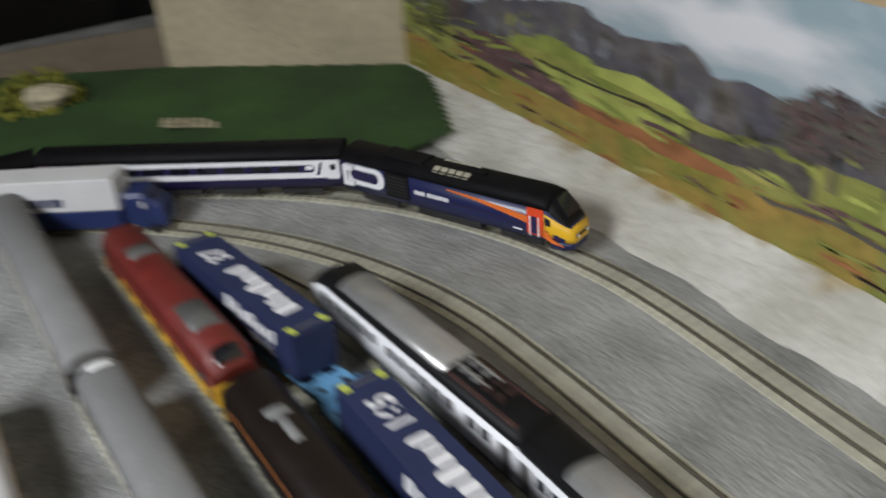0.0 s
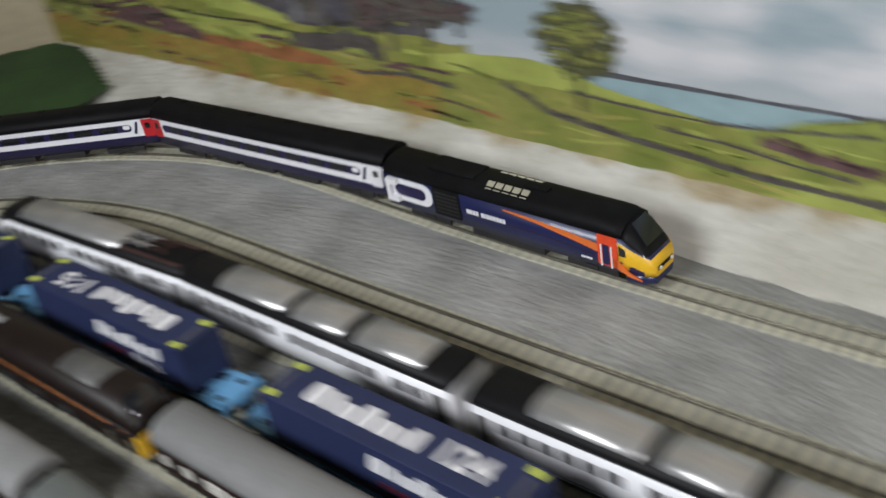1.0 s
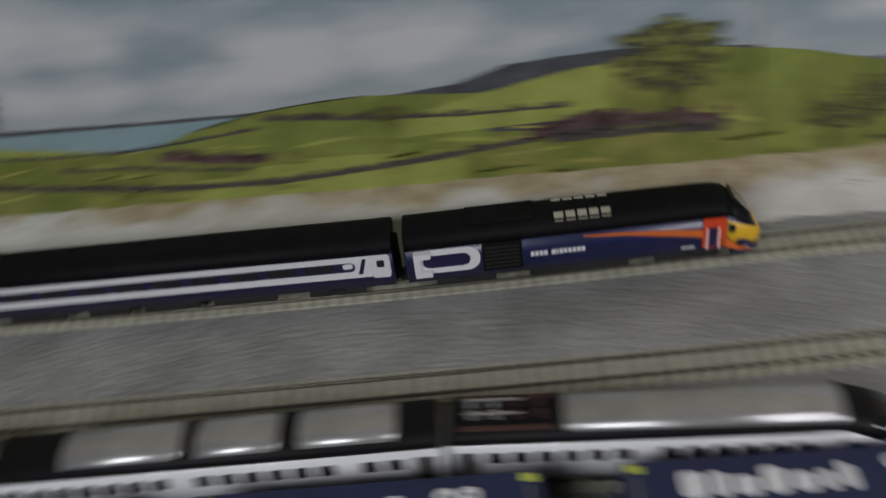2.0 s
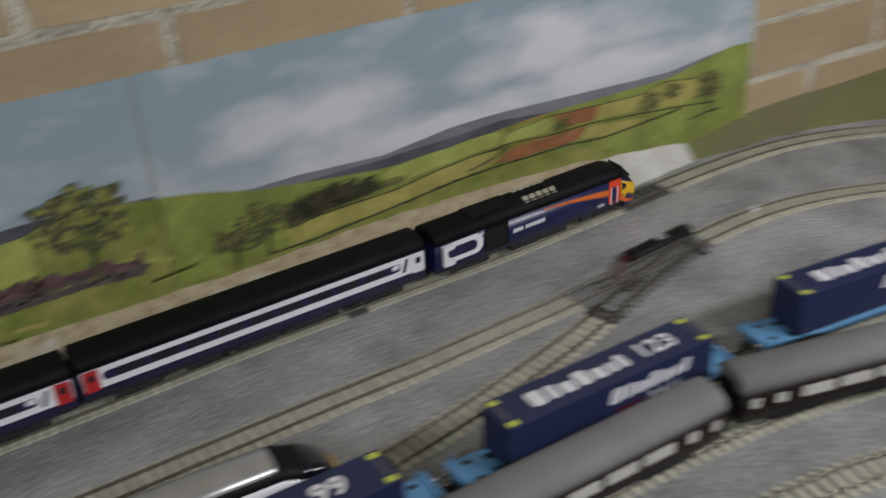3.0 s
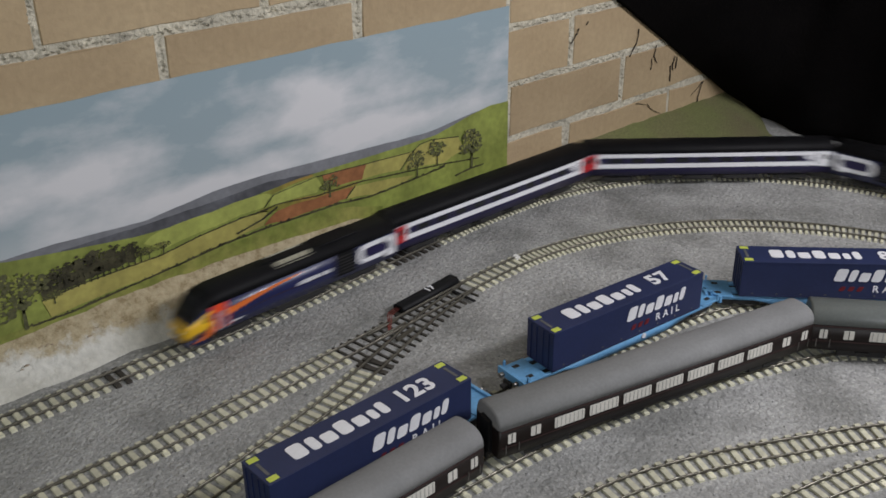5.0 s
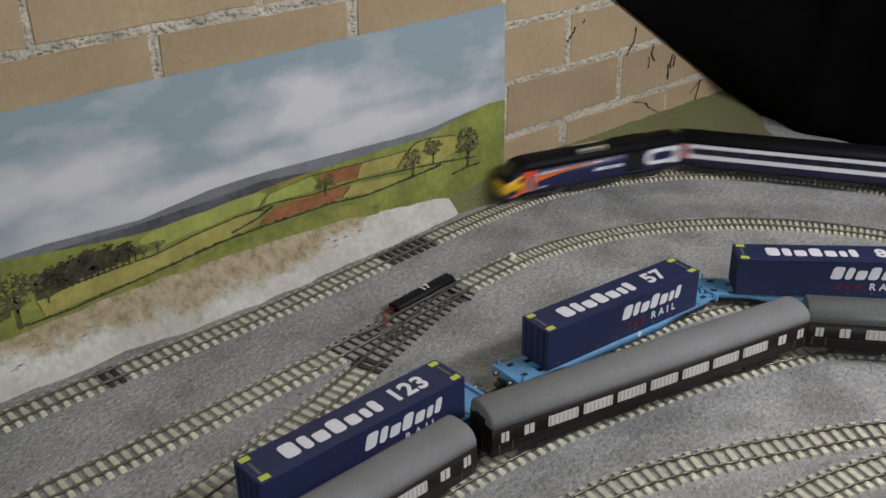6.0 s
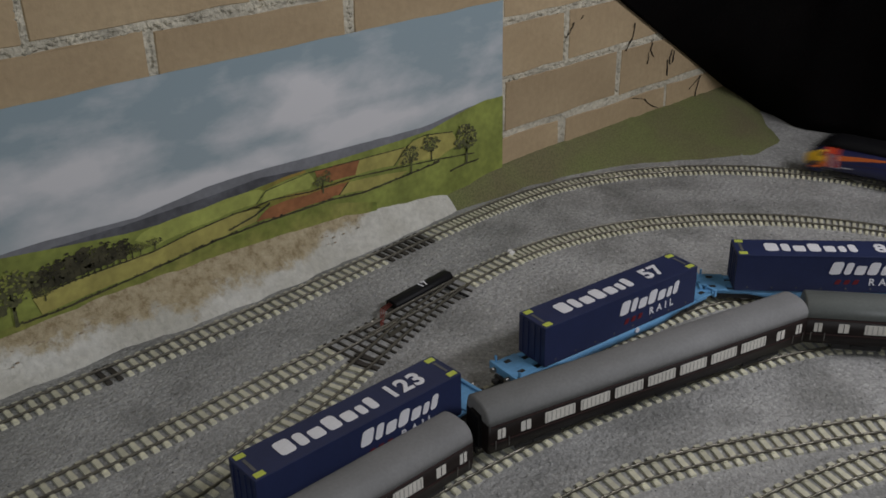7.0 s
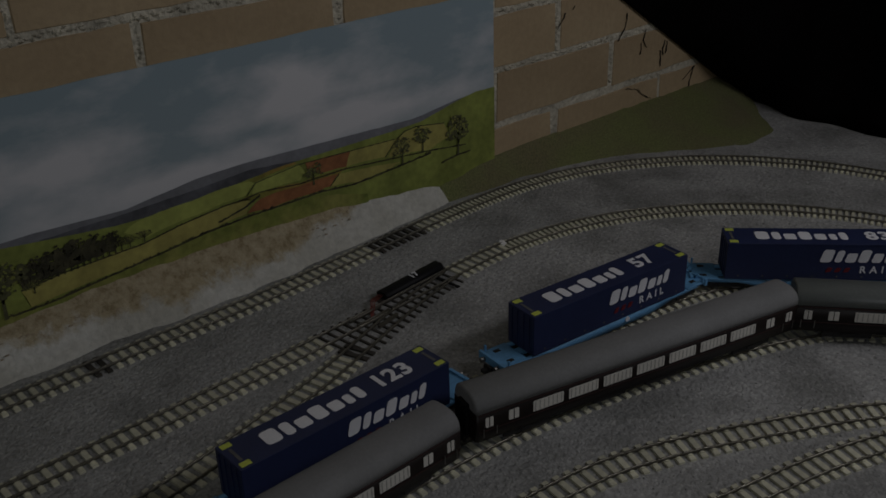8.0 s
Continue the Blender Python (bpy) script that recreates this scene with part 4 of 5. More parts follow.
def rail_mesh(track, off, s0, s1, z0, z1, half):
    bm = bmesh.new()
    n = max(2, int((s1 - s0) / 0.012))
    rings = []
    for i in range(n + 1):
        s = s0 + (s1 - s0) * i / n
        c, h = track.at(s), radians(track.heading(s))
        nx, ny = -math.sin(h), math.cos(h)
        rings.append([(c.x + nx * (off + o), c.y + ny * (off + o), z) for o, z in ((-half, z0), (half, z0), (half, z1), (-half, z1))])
    return loft(rings, bm)


def lay(track, label, s0=0.0, s1=None, dark=(), pale=True):
    s1 = s1 or track.length
    t = thing("railway_track", pose(0, 0, 0), label, "model track", "tracks on the layout")
    for off in (-0.0083, 0.0083):
        part("rail", rail_mesh(track, off, s0, s1, 0.002, 0.0041, 0.00055), M["rail"], t)
        part("railhead", rail_mesh(track, off, s0, s1, 0.0041, RAIL, 0.0005), M["rail_top"], t)
    LATE.append((t, track, s0, s1, dark))
    return t


def sleepers():
    for t, track, s0, s1, dark in LATE:
        s = s0 + 0.0049
        while s < s1 - 0.004:
            c = track.at(s)
            # the curved set-track at the far end has closer, finer sleepers
            fine = track in (OUTER, INNER) and c.x > -0.24
            s += 0.0066 if fine else 0.0098
            c = track.at(s)
            if c.y < -0.72 or c.x < -2.2:
                continue
            if track is WHITE and c.x > -0.455 or track is INNER and -0.475 < c.x < -0.305:
                continue
            blk = any(a < c.x < b for a, b in dark)
            ob = new("sleeper", SLEEPER_B if blk else SLEEPER_FINE if fine else SLEEPER)
            ob.parent = t
            ob.matrix_local = pose(c.x, c.y, 0, 0, 0, track.heading(s))


def tracks():
    lay(OUTER, "outer main line of pale sleepered track by the wall", dark=((-0.335, -0.265), (-0.642, -0.626)))
    lay(INNER, "inner main line of pale sleepered track", dark=((-0.475, -0.31),))
    lay(WHITE, "siding track that branches off the inner line", dark=((-0.47, -0.3),))
    lay(BOXES, "siding track under the blue container wagons")
    lay(COACHES, "siding track under the maroon coaches")
    lay(GREYS, "curving siding track on open ballast")
    lay(NEAR, "curving siding track on open ballast")


def point_motor():
    t = thing("point_motor", pose(-0.35, -0.134, 0, 0, 0, 7), "black point motor numbered 17 beside the turnout", "point motor")
    rings = []
    for x in (-0.04, -0.0385, 0.0385, 0.04):
        r = 0.0062 if abs(x) > 0.039 else 0.0078
        rings.append([(x, -r, 0.0015), (x, -r, 0.006), (x, -r * 0.6, 0.0085), (x, r * 0.6, 0.0085), (x, r, 0.006), (x, r, 0.0015)])
    part("casing", loft(rings), M["black"], t)
    part("base_plate", boxes((-0.045, 0.045, -0.0085, 0.0085, 0, 0.0016), bevel=0.0004), M["black_sleeper"], t)
    letters("17", 0.0105, "number", M["white"], t, pose(0.004, 0.0, 0.0087), 0.0003)
    bm = bmesh.new()
    for k in (-1, 0, 1):
        pts = [(-0.04, k * 0.002, 0.006), (-0.055, k * 0.0025 - 0.004, 0.007), (-0.066, k * 0.0018 - 0.014, 0.003), (-0.072, k * 0.001 - 0.02, 0.0015)]
        rings = [[(x + 0.0007 * math.cos(a), y, z + 0.0007 * math.sin(a)) for a in (0, 1.57, 3.14, 4.71)] for x, y, z in pts]
        loft(rings, bm)
    part("wire", bm, M["wire"], t, "red-brown wires")
    # check rails and blades of the turnout
    u = thing("turnout", pose(0, 0, 0), "black turnout with crossing rails in the inner line", "model track")
    n = 17
    for i in range(n):
        s = INNER.near(-0.475, -0.17) + (i + 0.5) * 0.0098
        c, h = INNER.at(s), radians(INNER.heading(s))
        away = min((WHITE.at(k * 0.004) - c).length for k in range(int(WHITE.length / 0.004)))
        part("sleeper", boxes((-0.0011, 0.0011, -0.0155 - min(away, 0.04), 0.0155, 0.0, 0.0014)), M["black_sleeper"], u).matrix_local = pose(c.x, c.y, 0, 0, 0, math.degrees(h) + 3)
    for off in (-0.0052, 0.0052):
        part("check_rail", rail_mesh(INNER, off, INNER.near(-0.44, -0.17), INNER.near(-0.405, -0.165), 0.002, 0.0048, 0.0006), M["rail"], u)
    part("frog", boxes((-0.014, 0.012, -0.0012, -0.0004, 0.0012, 0.0046), (-0.014, 0.012, 0.0004, 0.0012, 0.0012, 0.0046)), M["rail"], u).matrix_local = pose(-0.41, -0.176, 0, 0, 0, 14)
    part("tie_bar", boxes((-0.0015, 0.0015, -0.019, 0.019, 0.0022, 0.0034)), M["black"], u).matrix_local = pose(-0.325, -0.155, 0, 0, 0, 4)


ground()
banks()
brick_wall()
room()
end_boards()
backdrop()
tracks()
point_motor()


# ---- rolling stock (x ahead, z up from the railhead) ----
def bogie(parent, x, wheels=(-0.0135, 0.0135), r=0.0062, frame="under", width=0.0125):
    b = part("bogie", boxes((x - 0.02, x + 0.02, -width, -width + 0.002, 0.003, 0.0085), (x - 0.02, x + 0.02, width - 0.002, width, 0.003, 0.0085), (x - 0.006, x + 0.006, -width, width, 0.005, 0.0095),
                             (x - 0.005, x + 0.005, -width - 0.001, width + 0.001, 0.004, 0.0075), bevel=0.0004), M[frame], parent)
    for w in wheels:
        bm = disc(bmesh.new(), x + w, -0.0095, -0.007, r, r)
        disc(bm, x + w, 0.007, 0.0095, r, r)
        disc(bm, x + w, -0.0095, 0.0095, r, 0.001, 8)
        part("wheelset", bm, M["steel"], b)
    return b


def coupling(parent, x):
    part("coupling", boxes((x - 0.006, x + 0.006, -0.0022, 0.0022, 0.0055, 0.0085), (x - 0.001, x + 0.001, -0.0045, 0.0045, 0.005, 0.01)), M["under"], parent)


def both(fn):
    """Run a side builder for both flanks."""
    for side in (-1, 1):
        fn(side)


def bars(parent, x0, x1, z0, z1, y, material, widths, name="lettering", slant=0.0):
    """Words as plain bars, one block to a letter."""
    bm = bmesh.new()
    total = sum(w for w, _ in widths) + 0.25 * (len(widths) - 1)
    u = (x1 - x0) / total
    x = x0
    for w, h in widths:
        zt = z0 + (z1 - z0) * h
        plate([(x, z0), (x + w * u, z0), (x + w * u + slant * (zt - z0), zt), (x + slant * (zt - z0), zt)], y, 0.0003, bm)
        x += (w + 0.25) * u
    return part(name, bm, material, parent)


def hst_coach(name, label, red_front, red_rear):
    t = thing(name, pose(0, 0, 0), label, "model coach", "coaches of the moving train")
    L, w = 0.1505, 0.0178
    xs = (-L, -L + 0.001, L - 0.001, L)
    part("body", loft([side_ring(x, w - (0.0008 if abs(x) == L else 0), 0.0115, 0.0398) for x in xs]), M["indigo"], t)
    part("roof", loft([roof_ring(x, w - (0.001 if abs(x) == L else 0), 0.0398, 0.0505) for x in xs]), M["roof_black"], t)

    def flank(side):
        y = side * w
        part("white_band", plate(rounded(-L + 0.002, L - 0.002, 0.0215, 0.0393, 0.002), y, 0.0003), M["white"], t)
        part("window_band", plate(rounded(-L + 0.017, L - 0.026, 0.0272, 0.0348, 0.0036), y + side * 0.0003, 0.0003), M["indigo"], t)
        for i in range(9):
            x = -0.112 + i * 0.0265
            part("window", plate(rounded(x - 0.0098, x + 0.0098, 0.0285, 0.0342, 0.0012), y + side * 0.0006, 0.0002), M["glass"], t)
        part("toilet_window", plate(rounded(L - 0.0345, L - 0.0275, 0.03, 0.0342, 0.0016), y + side * 0.0006, 0.0003), M["white"], t)
        part("crest", plate([(L - 0.0245, 0.0245), (L - 0.0215, 0.0245), (L - 0.018, 0.037), (L - 0.0205, 0.037)], y + side * 0.0003, 0.0003), M["indigo"], t)
        for end in (-1, 1):
            red = red_front if end > 0 else red_rear
            x = end * (L - 0.0085)
            d = part("door", plate(rounded(x - 0.0058, x + 0.0058, 0.0205, 0.039, 0.001), y + side * 0.0003, 0.0005), M["red" if red else "white"], t, "red end door" if red else "")
            part("door_window", plate(rounded(x - 0.0026, x + 0.0026, 0.0295, 0.0352, 0.0008), y + side * 0.0008, 0.0002), M["glass"], d)
    both(flank)
    for i in range(6):
        x = -0.12 + i * 0.048
        part("roof_vent", boxes((x - 0.004, x + 0.004, 0.0035, 0.0075, 0.0495, 0.0508), bevel=0.0004), M["roof_black"], t)
    for end, red in ((1, red_front), (-1, red_rear)):
        part("gangway", boxes((end * L - 0.001 if end > 0 else -L - 0.003, L + 0.003 if end > 0 else -L + 0.001, -0.0065, 0.0065, 0.011, 0.04), bevel=0.001), M["black"], t)
    for a, b in ((-0.07, -0.04), (-0.03, 0.01), (0.02, 0.065)):
        part("equipment_box", boxes((a, b, -0.0145, 0.0145, 0.0045, 0.0105), bevel=0.001), M["under"], t)
    for x in (-0.108, 0.108):
        bogie(t, x)
    coupling(t, L + 0.003)
    return t


def power_car(name, label):
    t = thing(name, pose(0, 0, 0), label, "model locomotive", "power cars of the moving train")
    w, R = 0.0178, -0.1165
    part("body", loft([side_ring(x, ww, zb, zs) for x, ww, zb, zs in ((R, w - 0.0008, 0.0115, 0.0395), (R + 0.001, w, 0.0115, 0.0395), (0.095, w, 0.0115, 0.0395), (0.104, 0.0168, 0.0095, 0.0325), (0.11, 0.0152, 0.009, 0.0285), (0.114, 0.0125, 0.009, 0.0255))]), M["navy"], t)
    part("roof", loft([roof_ring(x, ww, zs, zt) for x, ww, zs, zt in ((R, w - 0.001, 0.0395, 0.05), (R + 0.001, w, 0.0395, 0.051), (0.078, w, 0.0395, 0.051), (0.088, w, 0.0395, 0.0503), (0.0955, w - 0.0002, 0.0395, 0.0475))]), M["roof_black"], t)
    scr = part("windscreen_hood", loft([roof_ring(x, ww, zs, zt) for x, ww, zs, zt in ((0.0952, w - 0.0003, 0.0355, 0.0475), (0.1, 0.0172, 0.0335, 0.0442), (0.105, 0.0162, 0.0305, 0.0385), (0.1095, 0.015, 0.0278, 0.0325), (0.112, 0.0138, 0.0262, 0.028))]), M["black"], t)
    g = bmesh.new()
    q = [g.verts.new(p) for p in ((0.0975, -0.0085, 0.0468), (0.0975, 0.0085, 0.0468), (0.1088, 0.0105, 0.0332), (0.1088, -0.0105, 0.0332))]
    q2 = [g.verts.new(v.co + Vector((0.0016, 0, 0.0012))) for v in q]
    g.faces.new(q)
    g.faces.new(q2[::-1])
    for i in range(4):
        g.faces.new((q[i], q[(i + 1) % 4], q2[(i + 1) % 4], q2[i]))
    part("windscreen", g, M["glass"], scr)
    nose = part("nose", loft([side_ring(x, ww, zb, zs, 0.001) for x, ww, zb, zs in ((0.093, w + 0.0003, 0.0165, 0.0362), (0.099, 0.0178, 0.0155, 0.0338), (0.105, 0.0168, 0.014, 0.0308), (0.1105, 0.0154, 0.0125, 0.0278), (0.1145, 0.0132, 0.012, 0.0252), (0.1168, 0.0108, 0.0125, 0.022))]), M["yellow"], t, "bright yellow nose")
    part("headlight_cluster", boxes((0.1135, 0.1172, -0.0095, 0.0095, 0.0165, 0.0198), bevel=0.0006), M["black"], nose)
    for y in (-0.007, 0.007):
        part("headlight", disc(bmesh.new(), 0, -0.0006, 0.0006, 0, 0.0013, 10), M["white"], nose).matrix_local = pose(0.1174, y, 0.0182, 0, 0, 90)
    part("front_skirt", loft([side_ring(x, ww, zb, zs, 0.001) for x, ww, zb, zs in ((0.098, 0.0172, 0.005, 0.0125), (0.108, 0.0158, 0.005, 0.0125), (0.1158, 0.011, 0.006, 0.0125))]), M["navy"], t)

    def flank(side):
        y = side * w
        fr = part("white_frame", plate(rounded(R + 0.006, R + 0.049, 0.019, 0.0386, 0.0085, 6), y, 0.0003), M["white"], t)
        part("guard_window", plate(rounded(R + 0.0115, R + 0.0425, 0.0237, 0.0339, 0.0046, 6), y + side * 0.0003, 0.0003), M["indigo"], fr)
        part("square_corner", plate([(R + 0.0058, 0.019), (R + 0.017, 0.019), (R + 0.017, 0.023), (R + 0.01, 0.0235), (R + 0.01, 0.0341), (R + 0.017, 0.0345), (R + 0.017, 0.0386), (R + 0.0058, 0.0386)], y + side * 0.0002, 0.0043), M["white"], fr)
        part("intake_panel", plate(rounded(-0.066, -0.04, 0.016, 0.0395, 0.0008), y, 0.0005), M["black"], t)
        for i in range(6):
            part("louvre", boxes((-0.064, -0.042, y + side * 0.0004 - 0.0002, y + side * 0.0004 + 0.0002, 0.0185 + i * 0.0033, 0.0197 + i * 0.0033)), M["under"], t)
        part("swoosh", plate([(0.0, 0.0362), (0.03, 0.0332), (0.06, 0.028), (0.078, 0.0245), (0.078, 0.031), (0.055, 0.0338), (0.02, 0.0366), (0.0, 0.0372)], y, 0.0003), M["orange"], t)
        part("swoosh", plate([(0.0925, 0.0225), (0.1, 0.0145), (0.11, 0.0105), (0.1, 0.0115), (0.09, 0.016), (0.086, 0.0215)], y + (-side * 0.0008), 0.0013), M["orange"], t)
        part("pinstripe", plate([(-0.03, 0.0238), (0.03, 0.0245), (0.074, 0.021), (0.074, 0.0216), (0.03, 0.0252), (-0.03, 0.0244)], y, 0.0002), M["chestnut"], t)
        bars(t, -0.0345, 0.001, 0.0245, 0.0282, y, M["white"], [(1, 1), (1, 1), (1, 1), (1, 1), (0.6, 0), (1.2, 1), (0.5, 1), (1, 1), (1, 1), (1, 1), (1, 1), (1, 1), (1, 1)])
        bars(t, 0.064, 0.0725, 0.0165, 0.018, y, M["white"], [(1, 1)] * 5, "number_bar")
        door = part("cab_door", plate(rounded(0.0775, 0.0925, 0.0155, 0.0395, 0.001), y, 0.0005), M["cab_red"], t, "orange-red cab door panel")
        part("door_opening", plate(rounded(0.0815, 0.0865, 0.0165, 0.0322, 0.0006), y + side * 0.0005, 0.0003), M["navy"], door)
        part("cab_window", plate([(0.0938, 0.0265), (0.0985, 0.0265), (0.0985, 0.032), (0.0938, 0.034)], y + side * 0.0003, 0.0004), M["glass"], door)
        for x in (0.0803, 0.088):
            part("handrail", boxes((x - 0.0005, x + 0.0005, y + side * 0.0006 - 0.0004, y + side * 0.0006 + 0.0004, 0.0145, 0.032)), M["white"], door)
    both(flank)
    for k in range(2):
        for i in range(5):
            x = -0.0145 + i * 0.0076
            part("roof_grille", boxes((x - 0.003, x + 0.003, -0.0036, 0.0036, -0.0006, 0.0006), bevel=0.0002), M["grille"], t).matrix_local = pose(0.0, (-0.0102, 0.0102)[k], 0.0493, (30, -30)[k], 0, 0)
    part("fan_housing", boxes((-0.075, -0.03, -0.01, 0.01, 0.0485, 0.0518), bevel=0.001), M["roof_black"], t)
    part("exhaust", boxes((0.01, 0.03, -0.003, 0.003, 0.0498, 0.0522), bevel=0.0006), M["roof_black"], t)
    part("fuel_tank", boxes((-0.035, 0.03, -0.0145, 0.0145, 0.0035, 0.0105), bevel=0.001), M["under"], t)
    for x in (-0.078, 0.068):
        bogie(t, x)
    coupling(t, R - 0.002)
    return t


def container(m, number, label, turned=False):
    t = thing("shipping_container", m, label, "container", "blue containers on wagons")
    L, w, h = 0.0892, 0.0164, 0.0365
    bm = boxes((-L, L, -w, w, 0, h), bevel=0.0006)
    part("box", bm, M["blue_box"], t)
    for side in (-1, 1):
        for z in (0.001, h - 0.001):
            part("rail", boxes((-L + 0.001, L - 0.001, side * w - 0.0003, side * w + 0.0003, z - 0.0008, z + 0.0008)), M["blue_box"], t)
        for i in range(8):
            x = -L + 0.012 + i * (2 * L - 0.024) / 7
            part("rivet_plate", boxes((x - 0.0008, x + 0.0008, side * w - 0.0003, side * w + 0.0003, 0.0028, 0.0042)), M["loco_grey"], t)
    for x in (-L + 0.006, L - 0.006):
        for y in (-0.0122, 0.0122):
            part("yellow_marker", boxes((x - 0.0038, x + 0.0038, y - 0.0024, y + 0.0024, h - 0.0002, h + 0.0004)), M["lime"], t)
        part("warning_text_bar", boxes((x - 0.0012, x + 0.0012, -0.0075, 0.0075, h - 0.0002, h + 0.0002)), M["loco_grey"], t)
    for x in (-L - 0.0004, L + 0.0004):
        for y in (-0.011, -0.004, 0.004, 0.011):
            part("lock_rod", boxes((x - 0.0005, x + 0.0005, y - 0.0004, y + 0.0004, 0.002, h - 0.002)), M["blue_box"], t)
    s = -1 if turned else 1
    word = [(0.95, 1.0), (0.6, 0.95), (0.85, 0.72), (0.85, 1.0), (0.8, 0.72), (0.5, 0.72), (0.55, 0.95)]
    word_bars(t, word, 0.082, 0.0155, 0.0, pose(s * -0.021, 0, h + 0.0002, 0, 0, 180 if turned else 0), "roof_letter_bar")
    letters(number, 0.0215, "roof_number", M["white"], t, pose(s * 0.0475, 0, h + 0.0004, 0, 0, 180 if turned else 0), 0.0007)
    for side in (-1, 1):
        rz = 0 if side < 0 else 180
        word_bars(t, word, 0.07, 0.0125, 0.25, pose(-side * 0.03, side * (w + 0.0002), 0.0245, 90, 0, rz), "side_letter_bar")
        letters("R A I L", 0.0095, "side_lettering", M["white"], t, pose(-side * 0.045, side * (w + 0.0002), 0.0105, 90, 0, rz), 0.0002)
        for i in range(3):
            c = part("red_dash", flat_word([(1, 1)], 0.0045, 0.0045, 0.5), M["dull_red"], t)
            c.matrix_local = pose(-side * (0.003 + i * 0.008), side * (w + 0.0002), 0.0105, 90, 0, rz)
    return t


def flat_word(widths, length, height, slant=0.0):
    """A word as rounded blocks in the plane of x and y, centred on the origin."""
    bm = bmesh.new()
    total = sum(w for w, _ in widths) + 0.16 * (len(widths) - 1)
    u = length / total
    x = -length / 2
    for w, h in widths:
        y0, y1 = -height / 2, -height / 2 + height * h
        pts = rounded(x, x + w * u, y0, y1, height * 0.18, 2)
        top_plate([(px + slant * py, py) for px, py in pts], 0, 0.0004, bm)
        x += (w + 0.16) * u
    return bm


def word_bars(parent, widths, length, height, slant, m, name):
    """One bar to a letter, in a row along the pose m."""
    total = sum(w for w, _ in widths) + 0.24 * (len(widths) - 1)
    u, x = length / total, -length / 2
    for w, h in widths:
        bar = part(name, flat_word([(1, 1)], w * u, height * h, slant), M["white"], parent)
        bar.matrix_local = m @ pose(x + w * u / 2, -height * (1 - h) / 2, 0)
        x += (w + 0.24) * u


def wagon(m, label):
    t = thing("container_wagon", m, label, "model wagon", "sky blue container wagons")
    L = 0.118
    part("spine", boxes((-L, L, -0.004, 0.004, 0.0085, 0.0125), bevel=0.0005), M["wagon"], t)
    for y in (-0.0135, 0.0135):
        bm = bmesh.new()
        loft([[(x, y - 0.0016, z0), (x, y + 0.0016, z0), (x, y + 0.0016, 0.0125), (x, y - 0.0016, 0.0125)] for x, z0 in ((-0.108, 0.0095), (-0.075, 0.009), (-0.05, 0.004), (0.05, 0.004), (0.075, 0.009), (0.108, 0.0095))], bm)
        part("side_beam", bm, M["wagon"], t)
    for e in (-1, 1):
        a, b = sorted((e * 0.094, e * 0.118))
        part("end_platform", boxes((a, b, -0.0155, 0.0155, 0.0115, 0.0135), bevel=0.0005), M["wagon"], t)
        part("headstock", boxes((e * 0.1185 - 0.0015, e * 0.1185 + 0.0015, -0.0165, 0.0165, 0.0085, 0.0155), bevel=0.0004), M["wagon"], t)
        for y in (-0.009, 0.009):
            bf = part("buffer", disc(bmesh.new(), 0, -0.003, 0.0022, 0, 0.0022, 10), M["steel"], t)
            bf.matrix_local = pose(e * 0.1215, y, 0.011, 0, 0, 90)
            part("deck_slot", boxes((e * 0.107 - 0.003, e * 0.107 + 0.003, y - 0.002, y + 0.002, 0.0133, 0.0137)), M["under"], t)
        for y in (-0.0155, 0.0155):
            part("corner_post", boxes((e * 0.114 - 0.0008, e * 0.114 + 0.0008, y - 0.0008, y + 0.0008, 0.013, 0.0185)), M["wagon"], t)
        bogie(t, e * 0.088, (-0.0115, 0.0115), 0.006)
        coupling(t, e * 0.123)
    for y in (-0.0155, 0.0155):
        part("hand_wheel", disc(bmesh.new(), 0.018, y - 0.0006, y + 0.0006, 0.0095, 0.0024, 12), M["white"], t)
    for x in (-0.06, -0.02, 0.02, 0.06):
        part("cross_beam", boxes((x - 0.002, x + 0.002, -0.0145, 0.0145, 0.0095, 0.0123)), M["wagon"], t)
    return t


